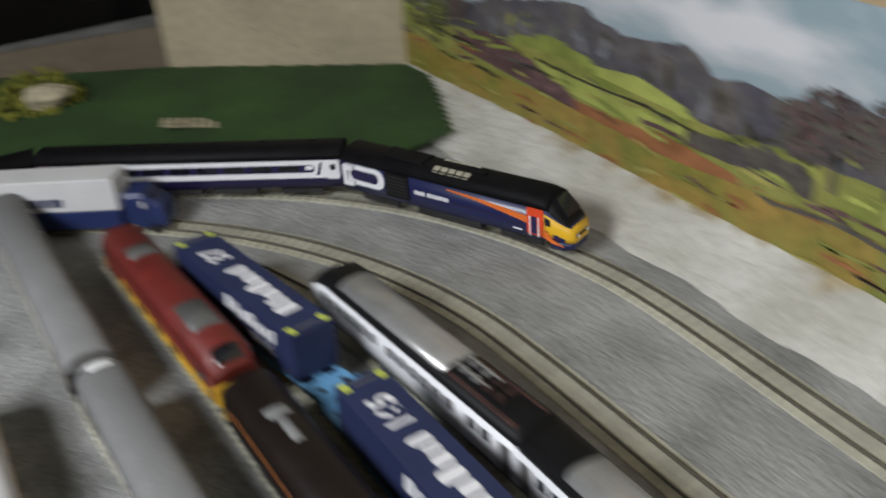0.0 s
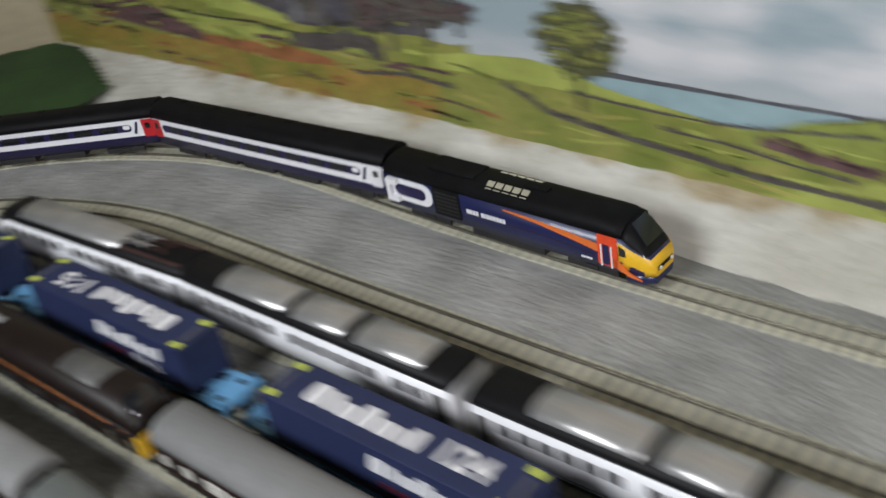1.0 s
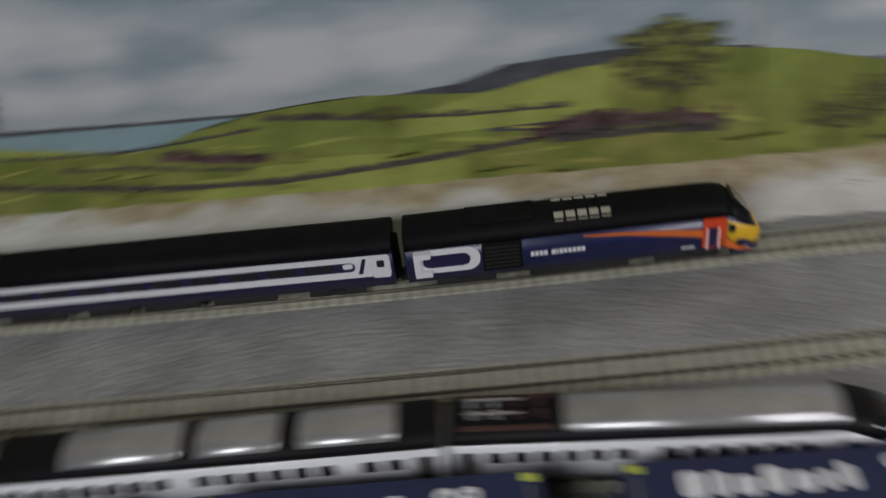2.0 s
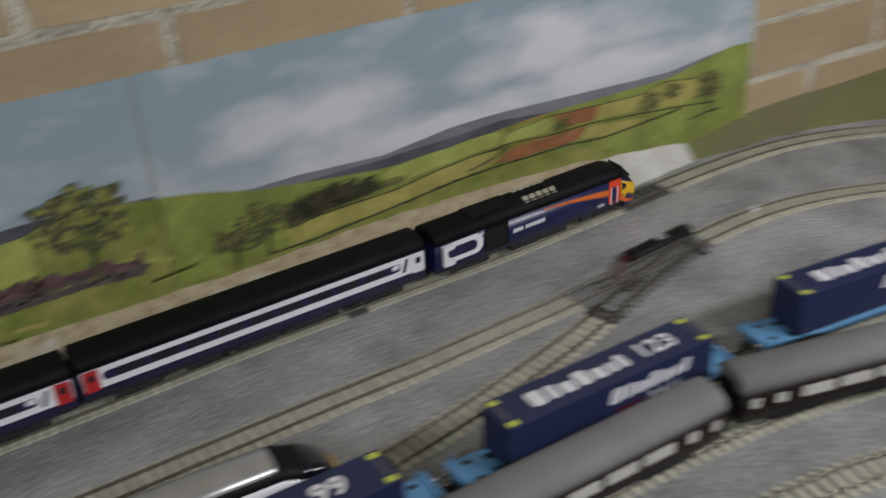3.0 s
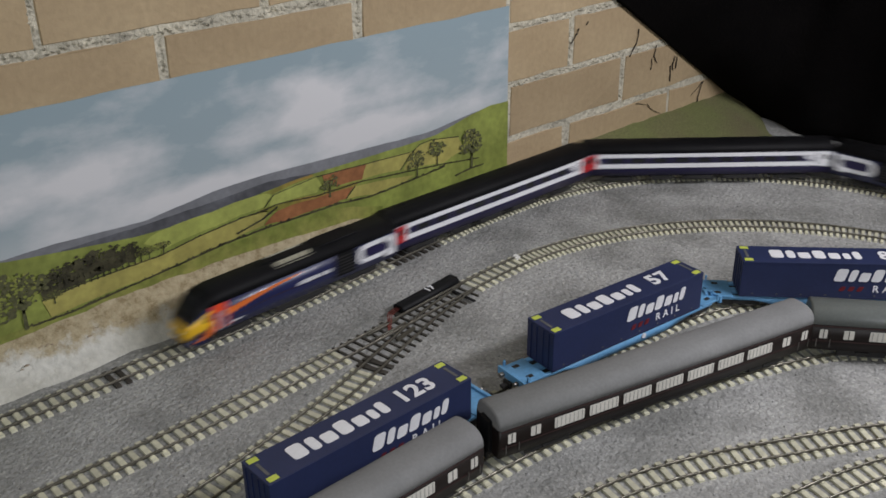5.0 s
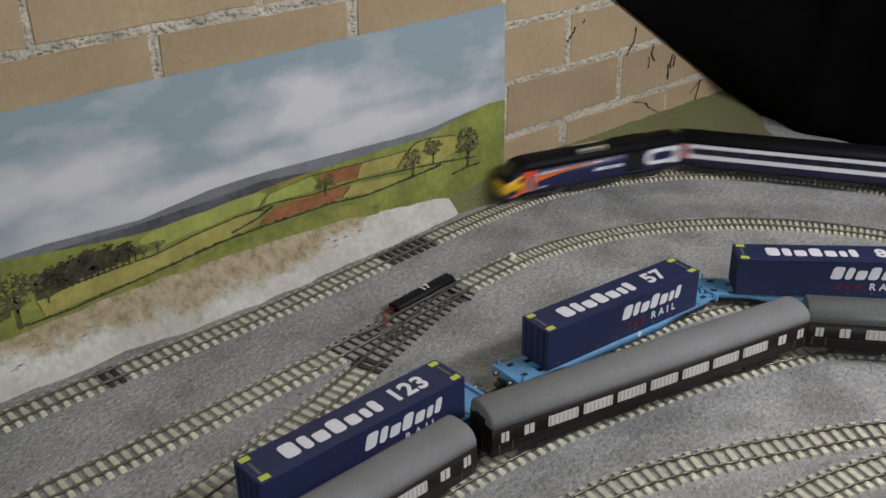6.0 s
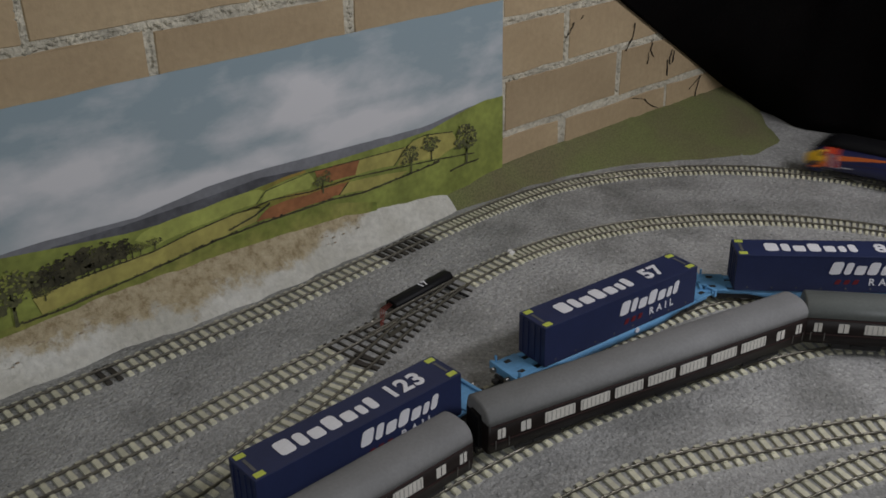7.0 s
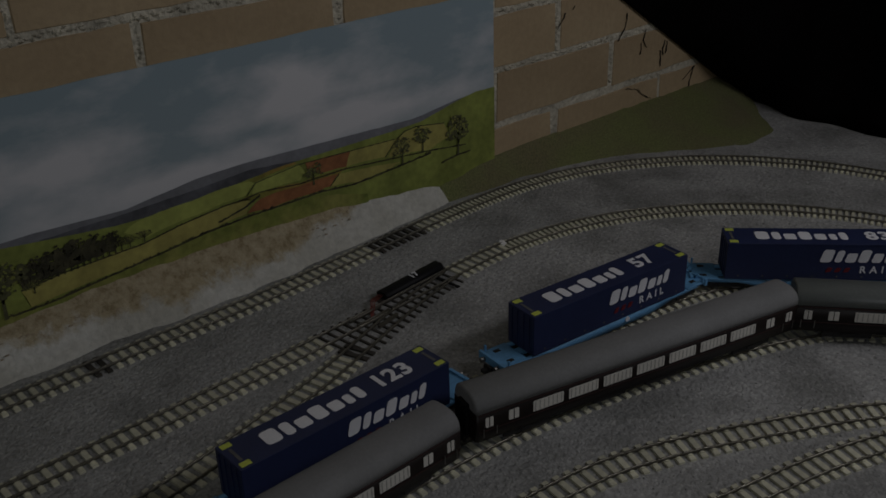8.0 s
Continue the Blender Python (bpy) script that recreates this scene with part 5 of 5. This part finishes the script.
def pullman(m, label, half=0.152, roof="grey_roof", bays=7):
    t = thing("maroon_coach", m, label, "model coach", "maroon coaches in the siding")
    w = 0.0168
    xs = (-half, -half + 0.0015, half - 0.0015, half)
    part("body", loft([side_ring(x, w - (0.0012 if abs(x) == half else 0), 0.0095, 0.0345) for x in xs]), M["maroon"], t)
    part("roof", loft([roof_ring(x, (w + 0.0003) - (0.002 if abs(x) == half else 0), 0.0345, 0.046 if abs(x) == half else 0.0478) for x in xs]), M[roof], t)

    def flank(side):
        y = side * w
        part("cantrail_line", plate([(-half + 0.002, 0.0325), (half - 0.002, 0.0325), (half - 0.002, 0.0335), (-half + 0.002, 0.0335)], y, 0.0003), M["chestnut"], t)
        part("waist_line", plate([(-half + 0.002, 0.0185), (half - 0.002, 0.0185), (half - 0.002, 0.0194), (-half + 0.002, 0.0194)], y, 0.0003), M["chestnut"], t)
        step = (2 * half - 0.09) / bays
        for i in range(bays):
            x = -half + 0.045 + (i + 0.5) * step
            win = part("window", plate(rounded(x - step * 0.42, x + step * 0.42, 0.0212, 0.0302, 0.0007), y, 0.0004), M["blind"], t)
            for k in range(7):
                xx = x - step * 0.36 + k * step * 0.12
                part("curtain_fold", boxes((xx - 0.0004, xx + 0.0004, y + side * 0.0004 - 0.0002, y + side * 0.0004 + 0.0002, 0.0217, 0.0297)), M["fold"], win)
        for e in (-1, 1):
            for dx, ww in ((0.031, 0.0042), (0.0105, 0.0032)):
                x = e * (half - dx)
                win = part("small_window", plate(rounded(x - ww, x + ww, 0.0215, 0.0298, 0.0006), y, 0.0004), M["blind"], t)
                part("glazing_bar", boxes((x - 0.0003, x + 0.0003, y + side * 0.0004 - 0.0002, y + side * 0.0004 + 0.0002, 0.0215, 0.0298)), M["maroon"], win)
            for dx in (0.0055, 0.0165):
                x = e * (half - dx)
                part("grab_rail", boxes((x - 0.0003, x + 0.0003, y + side * 0.0007 - 0.0003, y + side * 0.0007 + 0.0003, 0.0135, 0.021)), M["steel"], t)
    both(flank)
    for e in (-1, 1):
        part("gangway", boxes((e * (half + 0.001) - 0.002, e * (half + 0.001) + 0.002, -0.0065, 0.0065, 0.0105, 0.038), bevel=0.0008), M["black"], t)
        bogie(t, e * (half - 0.045))
        coupling(t, e * (half + 0.003))
    for a, b in ((-0.05, -0.02), (0.0, 0.03)):
        part("battery_box", boxes((a, b, -0.0135, 0.0135, 0.0045, 0.0095), bevel=0.0008), M["under"], t)
    return t


def white_car(m, label, half, kind, nose=0):
    """A white multiple-unit car; nose gives the end with a cab, if any."""
    t = thing("white_railcar", m, label, "model coach", "cars of the white train")
    w = 0.0172
    lo, hi = -half, half
    st = [(lo, w - 0.0008, 0.0095, 0.0395, 0.0475), (lo + 0.0015, w, 0.0095, 0.0395, 0.049), (hi - 0.0015, w, 0.0095, 0.0395, 0.049), (hi, w - 0.0008, 0.0095, 0.0395, 0.0475)]
    if nose > 0:
        st[2:] = [(hi - 0.04, w, 0.0095, 0.0395, 0.049), (hi - 0.025, w - 0.0005, 0.0095, 0.0325, 0.0445), (hi - 0.012, w - 0.002, 0.0095, 0.029, 0.036), (hi - 0.003, w - 0.005, 0.0095, 0.023, 0.026), (hi, w - 0.008, 0.0105, 0.02, 0.0215)]
    if nose < 0:
        st[:2] = [(lo, w - 0.007, 0.0105, 0.022, 0.024), (lo + 0.004, w - 0.004, 0.0095, 0.026, 0.031), (lo + 0.014, w - 0.0015, 0.0095, 0.031, 0.041), (lo + 0.03, w, 0.0095, 0.0395, 0.049)]
    part("body", loft([side_ring(x, ww, zb, zs) for x, ww, zb, zs, zt in st]), M["white"], t)
    rf = part("roof", loft([roof_ring(x, ww - 0.0004, zs, zt - 0.0015) for x, ww, zb, zs, zt in st]), M["black"], t)
    if kind == "well":
        k = 0.056 if nose < 0 else -0.118
        spans = ((-0.0785, 0.0535),) if nose < 0 else ((-0.062, half - 0.042),)
        wl = part("roof_well", boxes((k, k + (0.068 if nose < 0 else 0.052), -0.0125, 0.0125, 0.043, 0.0466), bevel=0.0008), M["brownwell"], rf, "brown equipment well")
        for x in (k + 0.008, k + 0.02, k + 0.032, k + 0.044):
            part("insulator", boxes((x - 0.0022, x + 0.0022, -0.006, -0.002, 0.0464, 0.0512), (x - 0.003, x + 0.0005, 0.002, 0.0085, 0.0464, 0.0495), bevel=0.0006), M["brownwell" if x > k + 0.03 else "silver"], wl)
        for y in (-0.005, 0.005):
            part("pantograph_arm", boxes((k + 0.004, k + 0.034, y - 0.0006, y + 0.0006, 0.0505, 0.0515)), M["silver"], wl)
    else:
        spans = ((-0.084, -0.018), (-0.01, 0.036), (0.046, 0.1))
    for a, b in spans:
        if b - a > 0.02:
            part("roof_cowl", loft([[(x, y * 0.88, z + 0.0006) for _, y, z in roof_ring(x, w - 0.0006 - k, 0.041, 0.0496 - k)] for x, k in ((a, 0.002), (a + 0.002, 0), (b - 0.002, 0), (b, 0.002))]), M["silver"], rf, "silver roof cowl")

    def flank(side):
        y = side * w
        x = -half + (0.03 if nose < 0 else 0.02)
        end = half - (0.035 if nose > 0 else 0.02)
        i = 0
        while x < end - 0.008:
            part("window", plate(rounded(x, x + 0.0092, 0.0255, 0.0335, 0.001), y, 0.0003), M["glass"], t)
            x += 0.0135 if i % 6 != 5 else 0.024
            i += 1
        for e in (-1, 1):
            if e == nose:
                continue
            xd = e * (half - 0.0095)
            part("door", plate(rounded(xd - 0.0058, xd + 0.0058, 0.0125, 0.034, 0.001), y, 0.0004), M["loco_grey"], t, "grey sliding door")
        part("skirt_line", plate([(-half + 0.01, 0.0125), (half - 0.02, 0.0125), (half - 0.02, 0.0133), (-half + 0.01, 0.0133)], y, 0.0002), M["loco_grey"], t)
    both(flank)
    if nose:
        e = nose
        part("cab_front", loft([side_ring(e * x, ww, zb, zs, 0.001) for x, ww, zb, zs in ((half - 0.014, w - 0.0015, 0.0145, 0.029), (half - 0.004, w - 0.0045, 0.013, 0.024), (half + 0.0008, w - 0.0078, 0.012, 0.0205))]), M["yellow" if e > 0 else "white"], t, "yellow cab front" if e > 0 else "")
        part("windscreen", loft([roof_ring(e * x, ww, zs, zt, 6) for x, ww, zs, zt in ((half - 0.026, w - 0.0004, 0.0335, 0.0445), (half - 0.012, w - 0.0018, 0.0295, 0.0365), (half - 0.005, w - 0.005, 0.0245, 0.0285))]), M["glass"], t)
    for e in (-1, 1):
        bogie(t, e * (half - 0.035))
        coupling(t, e * (half + 0.002))
    part("equipment_box", boxes((-0.05, 0.05, -0.014, 0.014, 0.0045, 0.0095), bevel=0.001), M["under"], t)
    return t


def freight_loco(m, label, body, band, roof, half, grey_at, yellow_front):
    t = thing("diesel_locomotive", m, label, "model locomotive")
    w = 0.0175
    st = [(-half, w - 0.002, 0.0095, 0.029, 0.036), (-half + 0.014, w, 0.0095, 0.0345, 0.0485), (half - 0.014, w, 0.0095, 0.0345, 0.0485), (half, w - 0.002, 0.0095, 0.029, 0.036)]
    part("body", loft([side_ring(x, ww, zb, zs) for x, ww, zb, zs, zt in st]), M[body], t)
    rf = part("roof", loft([roof_ring(x, ww, zs, zt) for x, ww, zb, zs, zt in st]), M[roof], t)

    def flank(side):
        y = side * w
        part("body_band", plate([(-half * 0.6 if band == "gold" else -half + 0.01, 0.0125 if band == "gold" else 0.0305), (half - 0.008, 0.0125 if band == "gold" else 0.0305), (half - 0.008, 0.0225 if band == "gold" else 0.0314), (-half * 0.6 if band == "gold" else -half + 0.01, 0.0225 if band == "gold" else 0.0314)], y, 0.0003), M[band], t)
        for x in (-half + 0.016, half - 0.016):
            part("cab_side_window", plate(rounded(x - 0.0055, x + 0.0055, 0.0255, 0.0325, 0.0008), y + side * 0.0003, 0.0003), M["glass"], t)
        for i in range(4):
            x = -half * 0.45 + i * half * 0.28
            part("side_grille", plate(rounded(x - 0.008, x + 0.008, 0.0145, 0.0215, 0.0005), y, 0.0004), M["under"], t)
        for x in (-half + 0.006, half - 0.006, half - 0.026):
            part("handrail", boxes((x - 0.0004, x + 0.0004, y + side * 0.0008 - 0.0003, y + side * 0.0008 + 0.0003, 0.0125, 0.025)), M["grille"], t)
    both(flank)
    for a, b, k in grey_at:
        across = 0.36 if k == "grey_roof" else 0.86
        if k == "grey_roof":
            part("roof_panel", loft([[(x, y * 0.75, z + 0.0006) for _, y, z in roof_ring(x, w - 0.0003, 0.0355, 0.0488)] for x in (a - 0.01, a)]), M[k], rf, "grey radiator panel")
        part("roof_panel", loft([[(x, y * across, z + 0.0007) for _, y, z in roof_ring(x, w - 0.0003, 0.0355, 0.0488)] for x in (a, b)]), M[k], rf, "grey radiator panel" if k != "black" else "")
    for e in (-1, 1):
        if yellow_front:
            part("cab_end", boxes((e * (half - 0.0015) - 0.0025, e * (half - 0.0015) + 0.0025, -w + 0.0015, w - 0.0015, 0.011, 0.027), bevel=0.001), M["gold"], t, "yellow cab end")
        glass = [(half - 0.0125, w - 0.0003, 0.0342, 0.0477), (half - 0.0035, w - 0.0016, 0.0305, 0.0395)]
        part("windscreen", loft([[(px, y * 0.8, z + 0.0007) for px, y, z in roof_ring(e * x, ww, zs, zt)] for x, ww, zs, zt in glass]), M["glass"], t)
        bogie(t, e * (half - 0.045), (-0.018, 0, 0.018), 0.0068)
        part("buffer_beam", boxes((e * half - 0.0015, e * half + 0.0015, -0.0155, 0.0155, 0.006, 0.0105), bevel=0.0005), M["under"], t)
        for y in (-0.0105, 0.0105):
            part("buffer", disc(bmesh.new(), 0, -0.003, 0.0022, 0, 0.0025, 10), M["steel"], t).matrix_local = pose(e * (half + 0.003), y, 0.0095, 0, 0, 90)
        coupling(t, e * (half + 0.003))
    part("fuel_tank", boxes((-0.028, 0.028, -0.0145, 0.0145, 0.004, 0.0095), bevel=0.001), M["under"], t)
    return t


def lorry(m):
    t = thing("toy_lorry", m, "white and blue articulated toy lorry standing by the curve", "toy lorry")
    part("trailer_box", boxes((-0.15, 0.0, -0.0165, 0.0165, 0.027, 0.058), bevel=0.001), M["trailer"], t)
    part("trailer_skirt", boxes((-0.15, 0.0, -0.0168, 0.0168, 0.009, 0.0268), bevel=0.0008), M["lorry_blue"], t, "dark blue trailer skirt")
    for side in (-1, 1):
        bars(t, -0.105 if side < 0 else -0.105, -0.052, 0.0325, 0.043, side * 0.0165, M["navy"], [(1, 1), (0.9, 0.75), (0.9, 0.75), (0.9, 0.75), (1, 0.75)], "word_bar", 0.2)
        part("skirt_dash", plate([(-0.13, 0.016), (-0.12, 0.016), (-0.117, 0.02), (-0.127, 0.02)], side * 0.0168, 0.0003), M["trailer"], t)
    rings = [[(x, -0.0155, 0.008), (x, -0.0155, zt - 0.004), (x, -0.012, zt), (x, 0.012, zt), (x, 0.0155, zt - 0.004), (x, 0.0155, 0.008)] for x, zt in ((0.004, 0.041), (0.022, 0.041), (0.03, 0.033), (0.038, 0.029), (0.04, 0.022))]
    cab = part("cab", loft(rings, smooth=False), M["lorry_blue"], t, "dark blue cab")
    part("windscreen", boxes((-0.0008, 0.0008, -0.012, 0.012, -0.0055, 0.0055)), M["glass"], cab).matrix_local = pose(0.0268, 0, 0.0365, 0, 42, 0)
    for y in (-0.0135, 0.0135):
        part("side_mirror", boxes((0.021, 0.024, y * 1.2 - 0.002, y * 1.2 + 0.002, 0.028, 0.034), bevel=0.0006), M["trailer"], cab)
        part("fuel_tank", boxes((0.004, 0.016, y - 0.003, y + 0.003, 0.004, 0.01), bevel=0.001), M["trailer"], t)
    for x in (0.03, 0.006, -0.11, -0.125, -0.14):
        bm = disc(bmesh.new(), x, -0.0155, -0.011, 0.0062, 0.0062)
        disc(bm, x, 0.011, 0.0155, 0.0062, 0.0062)
        part("wheel_pair", bm, M["under"], t)
    return t


# ---- trains standing in the sidings ----
def on(track, x, y, base=0.2):
    return track.ride(track.near(x, y), base, RAIL)


def sidings():
    rows = ((-1.746, -0.352, "37", True), (-1.507, -0.336, "165", True), (-1.249, -0.327, "124", False), (-1.03, -0.32, "88", False), (-0.8095, -0.315, "99", False), (-0.561, -0.311, "123", False), (-0.2895, -0.316, "57", False), (-0.080, -0.403, "83", False))
    for x, y, num, turned in rows:
        m = on(BOXES, x, y, 0.17)
        wagon(m, "sky blue skeletal wagon carrying a blue container")
        container(m @ pose(0, 0, 0.0136), num, "dark blue container numbered %s in white on its roof" % num, turned)
    cars = ((-0.87, 1, "well", "white railcar with yellow cab front and silver roof cowls"), (-1.121, 0, "plain", "white railcar with black windows and silver roof cowls"),
            (-1.3715, 0, "plain", "white railcar with black windows and silver roof cowls"), (-1.6275, -1, "well", "white railcar with brown equipment well in its roof"))
    for x, nose, kind, lab in cars:
        white_car(on(WHITE, x, -0.28, 0.18), lab, 0.13 if nose < 0 else 0.1235, kind, nose)
    freight_loco(on(COACHES, -1.795, -0.406, 0.14), "red diesel locomotive with gold side band and grey roof panels", "loco_red", "gold", "loco_red", 0.122,
                 ((-0.064, -0.044, "loco_grey"), (0.044, 0.084, "loco_grey")), True)
    freight_loco(on(COACHES, -1.53, -0.39, 0.15), "dark maroon diesel locomotive with orange lining and yellow ends", "maroon", "lining", "maroon", 0.128,
                 ((-0.062, -0.035, "grey_roof"), (0.046, 0.09, "loco_grey")), True)
    for x, half in ((-1.26, 0.126), (-0.975, 0.152), (-0.657, 0.152)):
        pullman(on(COACHES, x, -0.37, 0.2), "dark maroon coach with plain grey roof and pale blinds", half)
    pullman(pose(-0.329, -0.391, RAIL, 0, 0, -13), "dark maroon coach with plain grey roof and pale blinds", 0.155)
    pullman(pose(-0.088, -0.53, RAIL, 0, 0, -50), "dark maroon coach with shiny pale roof and pale blinds", 0.13, "sheen_roof", 5)
    pullman(on(GREYS, -1.88, -0.48, 0.2), "dark maroon coach with plain grey roof", 0.152)
    g = pullman(on(GREYS, -1.561, -0.46, 0.2), "dark maroon coach with grey roof and a white end", 0.152)
    pullman(on(GREYS, -1.245, -0.45, 0.2), "dark maroon coach with shiny green-grey roof", 0.148, "sheen_roof")
    part("white_end", loft([roof_ring(x, 0.0176, 0.02, 0.0486) for x in (-0.153, -0.143)]), M["trailer"], g, "white end hood")
    freight_loco(on(NEAR, -1.66, -0.54, 0.1), "white railcar with a yellow line along its roof edge", "white", "gold", "trailer", 0.1, (), False)
    lorry(pose(-2.0, -0.392, 0.0, 0, 0, 58))


sidings()


# ---- small things ----
def crumb(x, y, r, seed):
    rnd = random.Random(seed)
    bm = bmesh.new()
    bmesh.ops.create_icosphere(bm, subdivisions=2, radius=r)
    for v in bm.verts:
        v.co *= 0.75 + 0.5 * rnd.random()
        v.co.z = max(-r * 0.5, v.co.z * 0.7)
    ob = part("plaster_crumb", bm, M["crumb"], None)
    ob.location = (x, y, r * 0.48)
    tagged(ob, "loose white plaster crumb on the ballast", "crumb", "loose plaster crumbs")


def bush():
    t = thing("model_bush", pose(-2.36, -0.412, 0.02), "yellow-green foliage clump with pale rock on the grass", "bush")
    rnd = random.Random(3)
    bm = bmesh.new()
    for i in range(240):
        a, u = rnd.uniform(0, 6.28), rnd.random() ** 0.5
        p = Vector((0.05 * u * math.cos(a), 0.055 * u * math.sin(a), 0.045 * (1 - u * u) * rnd.random() + 0.004))
        bmesh.ops.create_icosphere(bm, subdivisions=1, radius=rnd.uniform(0.003, 0.007), matrix=Matrix.Translation(p) @ Euler((a, u, 0)).to_matrix().to_4x4() @ Matrix.Diagonal((1, 0.7, 0.5, 1)))
    part("foliage", bm, M["bush"], t)
    bm = bmesh.new()
    bmesh.ops.create_icosphere(bm, subdivisions=2, radius=0.02, matrix=Matrix.Diagonal((1, 1.3, 0.8, 1)))
    for v in bm.verts:
        v.co *= 0.8 + 0.4 * rnd.random()
    part("rock", bm, M["rock"], t, "pale rock").location = (0.035, 0.01, 0.02)


def lattice():
    t = thing("fence_panel", pose(-2.185, -0.275, 0.014, 0, 8, 71), "pale slatted fence panel lying on the grass", "fence")
    for i in range(8):
        x = -0.0315 + i * 0.009
        part("slat", boxes((x - 0.003, x + 0.003, -0.013, 0.013, 0.0015, 0.003)), M["rock"], t)
    for y in (-0.006, 0.006):
        part("rail", boxes((-0.036, 0.036, y - 0.001, y + 0.001, 0, 0.0015)), M["rock"], t)


def drape():
    """The black cloth that hangs from the wall and closes off the end of the layout."""
    bm = bmesh.new()
    nu, nv = 34, 44
    front = []
    for i in range(nu + 1):
        u = i / nu
        z = 0.6 * u
        row = []
        for j in range(nv + 1):
            v = j / nv
            y = -0.004 - 0.95 * v ** 1.6
            lean = max(0.0, 1 + y / 0.13) ** 1.5
            edge = 0.402 - 1.6 * min(z, 0.3) - 0.35 * max(0, z - 0.3)
            x = 0.325 + 0.03 * min(1, -y / 0.4) + (edge - 0.345) * lean
            x += 0.005 * math.sin(y * 60 + u * 4) * min(1, v * 4) + 0.008 * noise.noise(Vector((u * 5, y * 8, 2))) * min(1, v * 4)
            row.append(bm.verts.new((x, y, z + 0.001)))
        front.append(row)
    back = [[bm.verts.new((v.co.x + 0.006, v.co.y, v.co.z + 0.003)) for v in r] for r in front]
    for a, b, c, d in zip(front, front[1:], back, back[1:]):
        for j in range(nv):
            bm.faces.new((a[j], a[j + 1], b[j + 1], b[j])).smooth = True
            bm.faces.new((c[j + 1], c[j], d[j], d[j + 1])).smooth = True
        bm.faces.new((a[0], b[0], d[0], c[0]))
        bm.faces.new((a[nv], c[nv], d[nv], b[nv]))
    for r, q in ((front[0], back[0]), (front[-1], back[-1])):
        for j in range(nv):
            bm.faces.new((r[j], q[j], q[j + 1], r[j + 1]))
    tagged(part("black_cloth", bm, M["cloth"], None), "black cloth hung from the wall across the layout's end", "cloth")


def vines():
    rnd = random.Random(11)
    runs = (((0.121, 0.16), (0.119, 0.143), (0.106, 0.127)), ((0.16, 0.132), (0.158, 0.118), (0.165, 0.108)), ((0.204, 0.11), (0.199, 0.1), (0.202, 0.09)), ((0.209, 0.108), (0.206, 0.092)), ((0.154, 0.116), (0.152, 0.101)),
            ((0.022, 0.186), (0.019, 0.182)), ((0.006, 0.18), (0.0, 0.172), (-0.007, 0.164)), ((0.196, 0.098), (0.197, 0.076)), ((0.127, 0.06), (0.15, 0.054), (0.165, 0.042), (0.182, 0.034)), ((0.276, 0.06), (0.268, 0.045), (0.265, 0.031)), ((0.274, 0.06), (0.25, 0.045)))
    for run in runs:
        bm = bmesh.new()
        pts = []
        for (x0, z0), (x1, z1) in zip(run, run[1:]):
            for k in range(4):
                u = k / 4
                pts.append((x0 + (x1 - x0) * u + rnd.uniform(-0.0012, 0.0012), z0 + (z1 - z0) * u))
        pts.append(run[-1])
        loft([[(x + r * math.cos(a), -0.0015 + r * math.sin(a), z) for a in (0, 1.57, 3.14, 4.71)] for (x, z), r in zip(pts, [rnd.uniform(0.0005, 0.0013) for _ in pts])], bm)
        tagged(part("dry_stem", bm, M["vine"], None), "dry creeper stem clinging to the brick wall", "dry stem", "dry stems on the wall")


crumb(-0.228, -0.134, 0.0045, 1)
crumb(-0.31, -0.012, 0.003, 2)
crumb(-0.336, -0.02, 0.0025, 3)
crumb(-1.93, -0.04, 0.006, 4)
bush()
lattice()
drape()
vines()


# ---- the moving train ----
FRONT = power_car("power_car", "dark blue power car with black roof, orange swoosh and yellow nose")
COACH_A = hst_coach("passenger_coach", "indigo and white coach with black roof, one red end", False, True)
COACH_B = hst_coach("passenger_coach", "indigo and white coach with black roof, red ends", True, True)
REAR = power_car("power_car", "dark blue trailing power car with orange swoosh and yellow nose")

for car in (FRONT, REAR):
    car.scale = (1.04, 1, 1)

# how far the leading nose has come past the end of the first curve
RUN = [(0.0, -0.106), (0.5, 0.142), (1.0, 0.372), (1.2, 0.465), (1.75, 0.712), (2.3, 0.955), (2.5, 1.057), (3.0, 1.284), (3.5, 1.495), (4.0, 1.701), (4.5, 1.913), (4.7, 2.0), (5.2, 2.212), (5.75, 2.448), (6.3, 2.688), (6.5, 2.768), (6.8, 2.884), (7.0, 2.957), (7.5, 3.145), (8.0, 3.33)]


def motions():
    s0 = OUTER.near(-1.6, -0.088)
    ts = [i / 10 for i in range(81)]
    dist = np.interp(ts, [t for t, _ in RUN], [d for _, d in RUN])
    k = np.array([0.25, 0.5, 0.25])
    mid = np.convolve(dist, k, "valid")
    dist[1:-1] = mid
    for ob, back, base, flip in ((FRONT, 0.1226, 0.15, 0), (COACH_A, 0.402, 0.216, 0), (COACH_B, 0.707, 0.216, 0), (REAR, 0.982, 0.15, 180)):
        rows = []
        for t, d in zip(ts, dist):
            rows.append((t, OUTER.ride(s0 + d - back, base, RAIL) @ pose(0, 0, 0, 0, 0, flip)))
        walk(ob, rows)


sleepers()
motions()
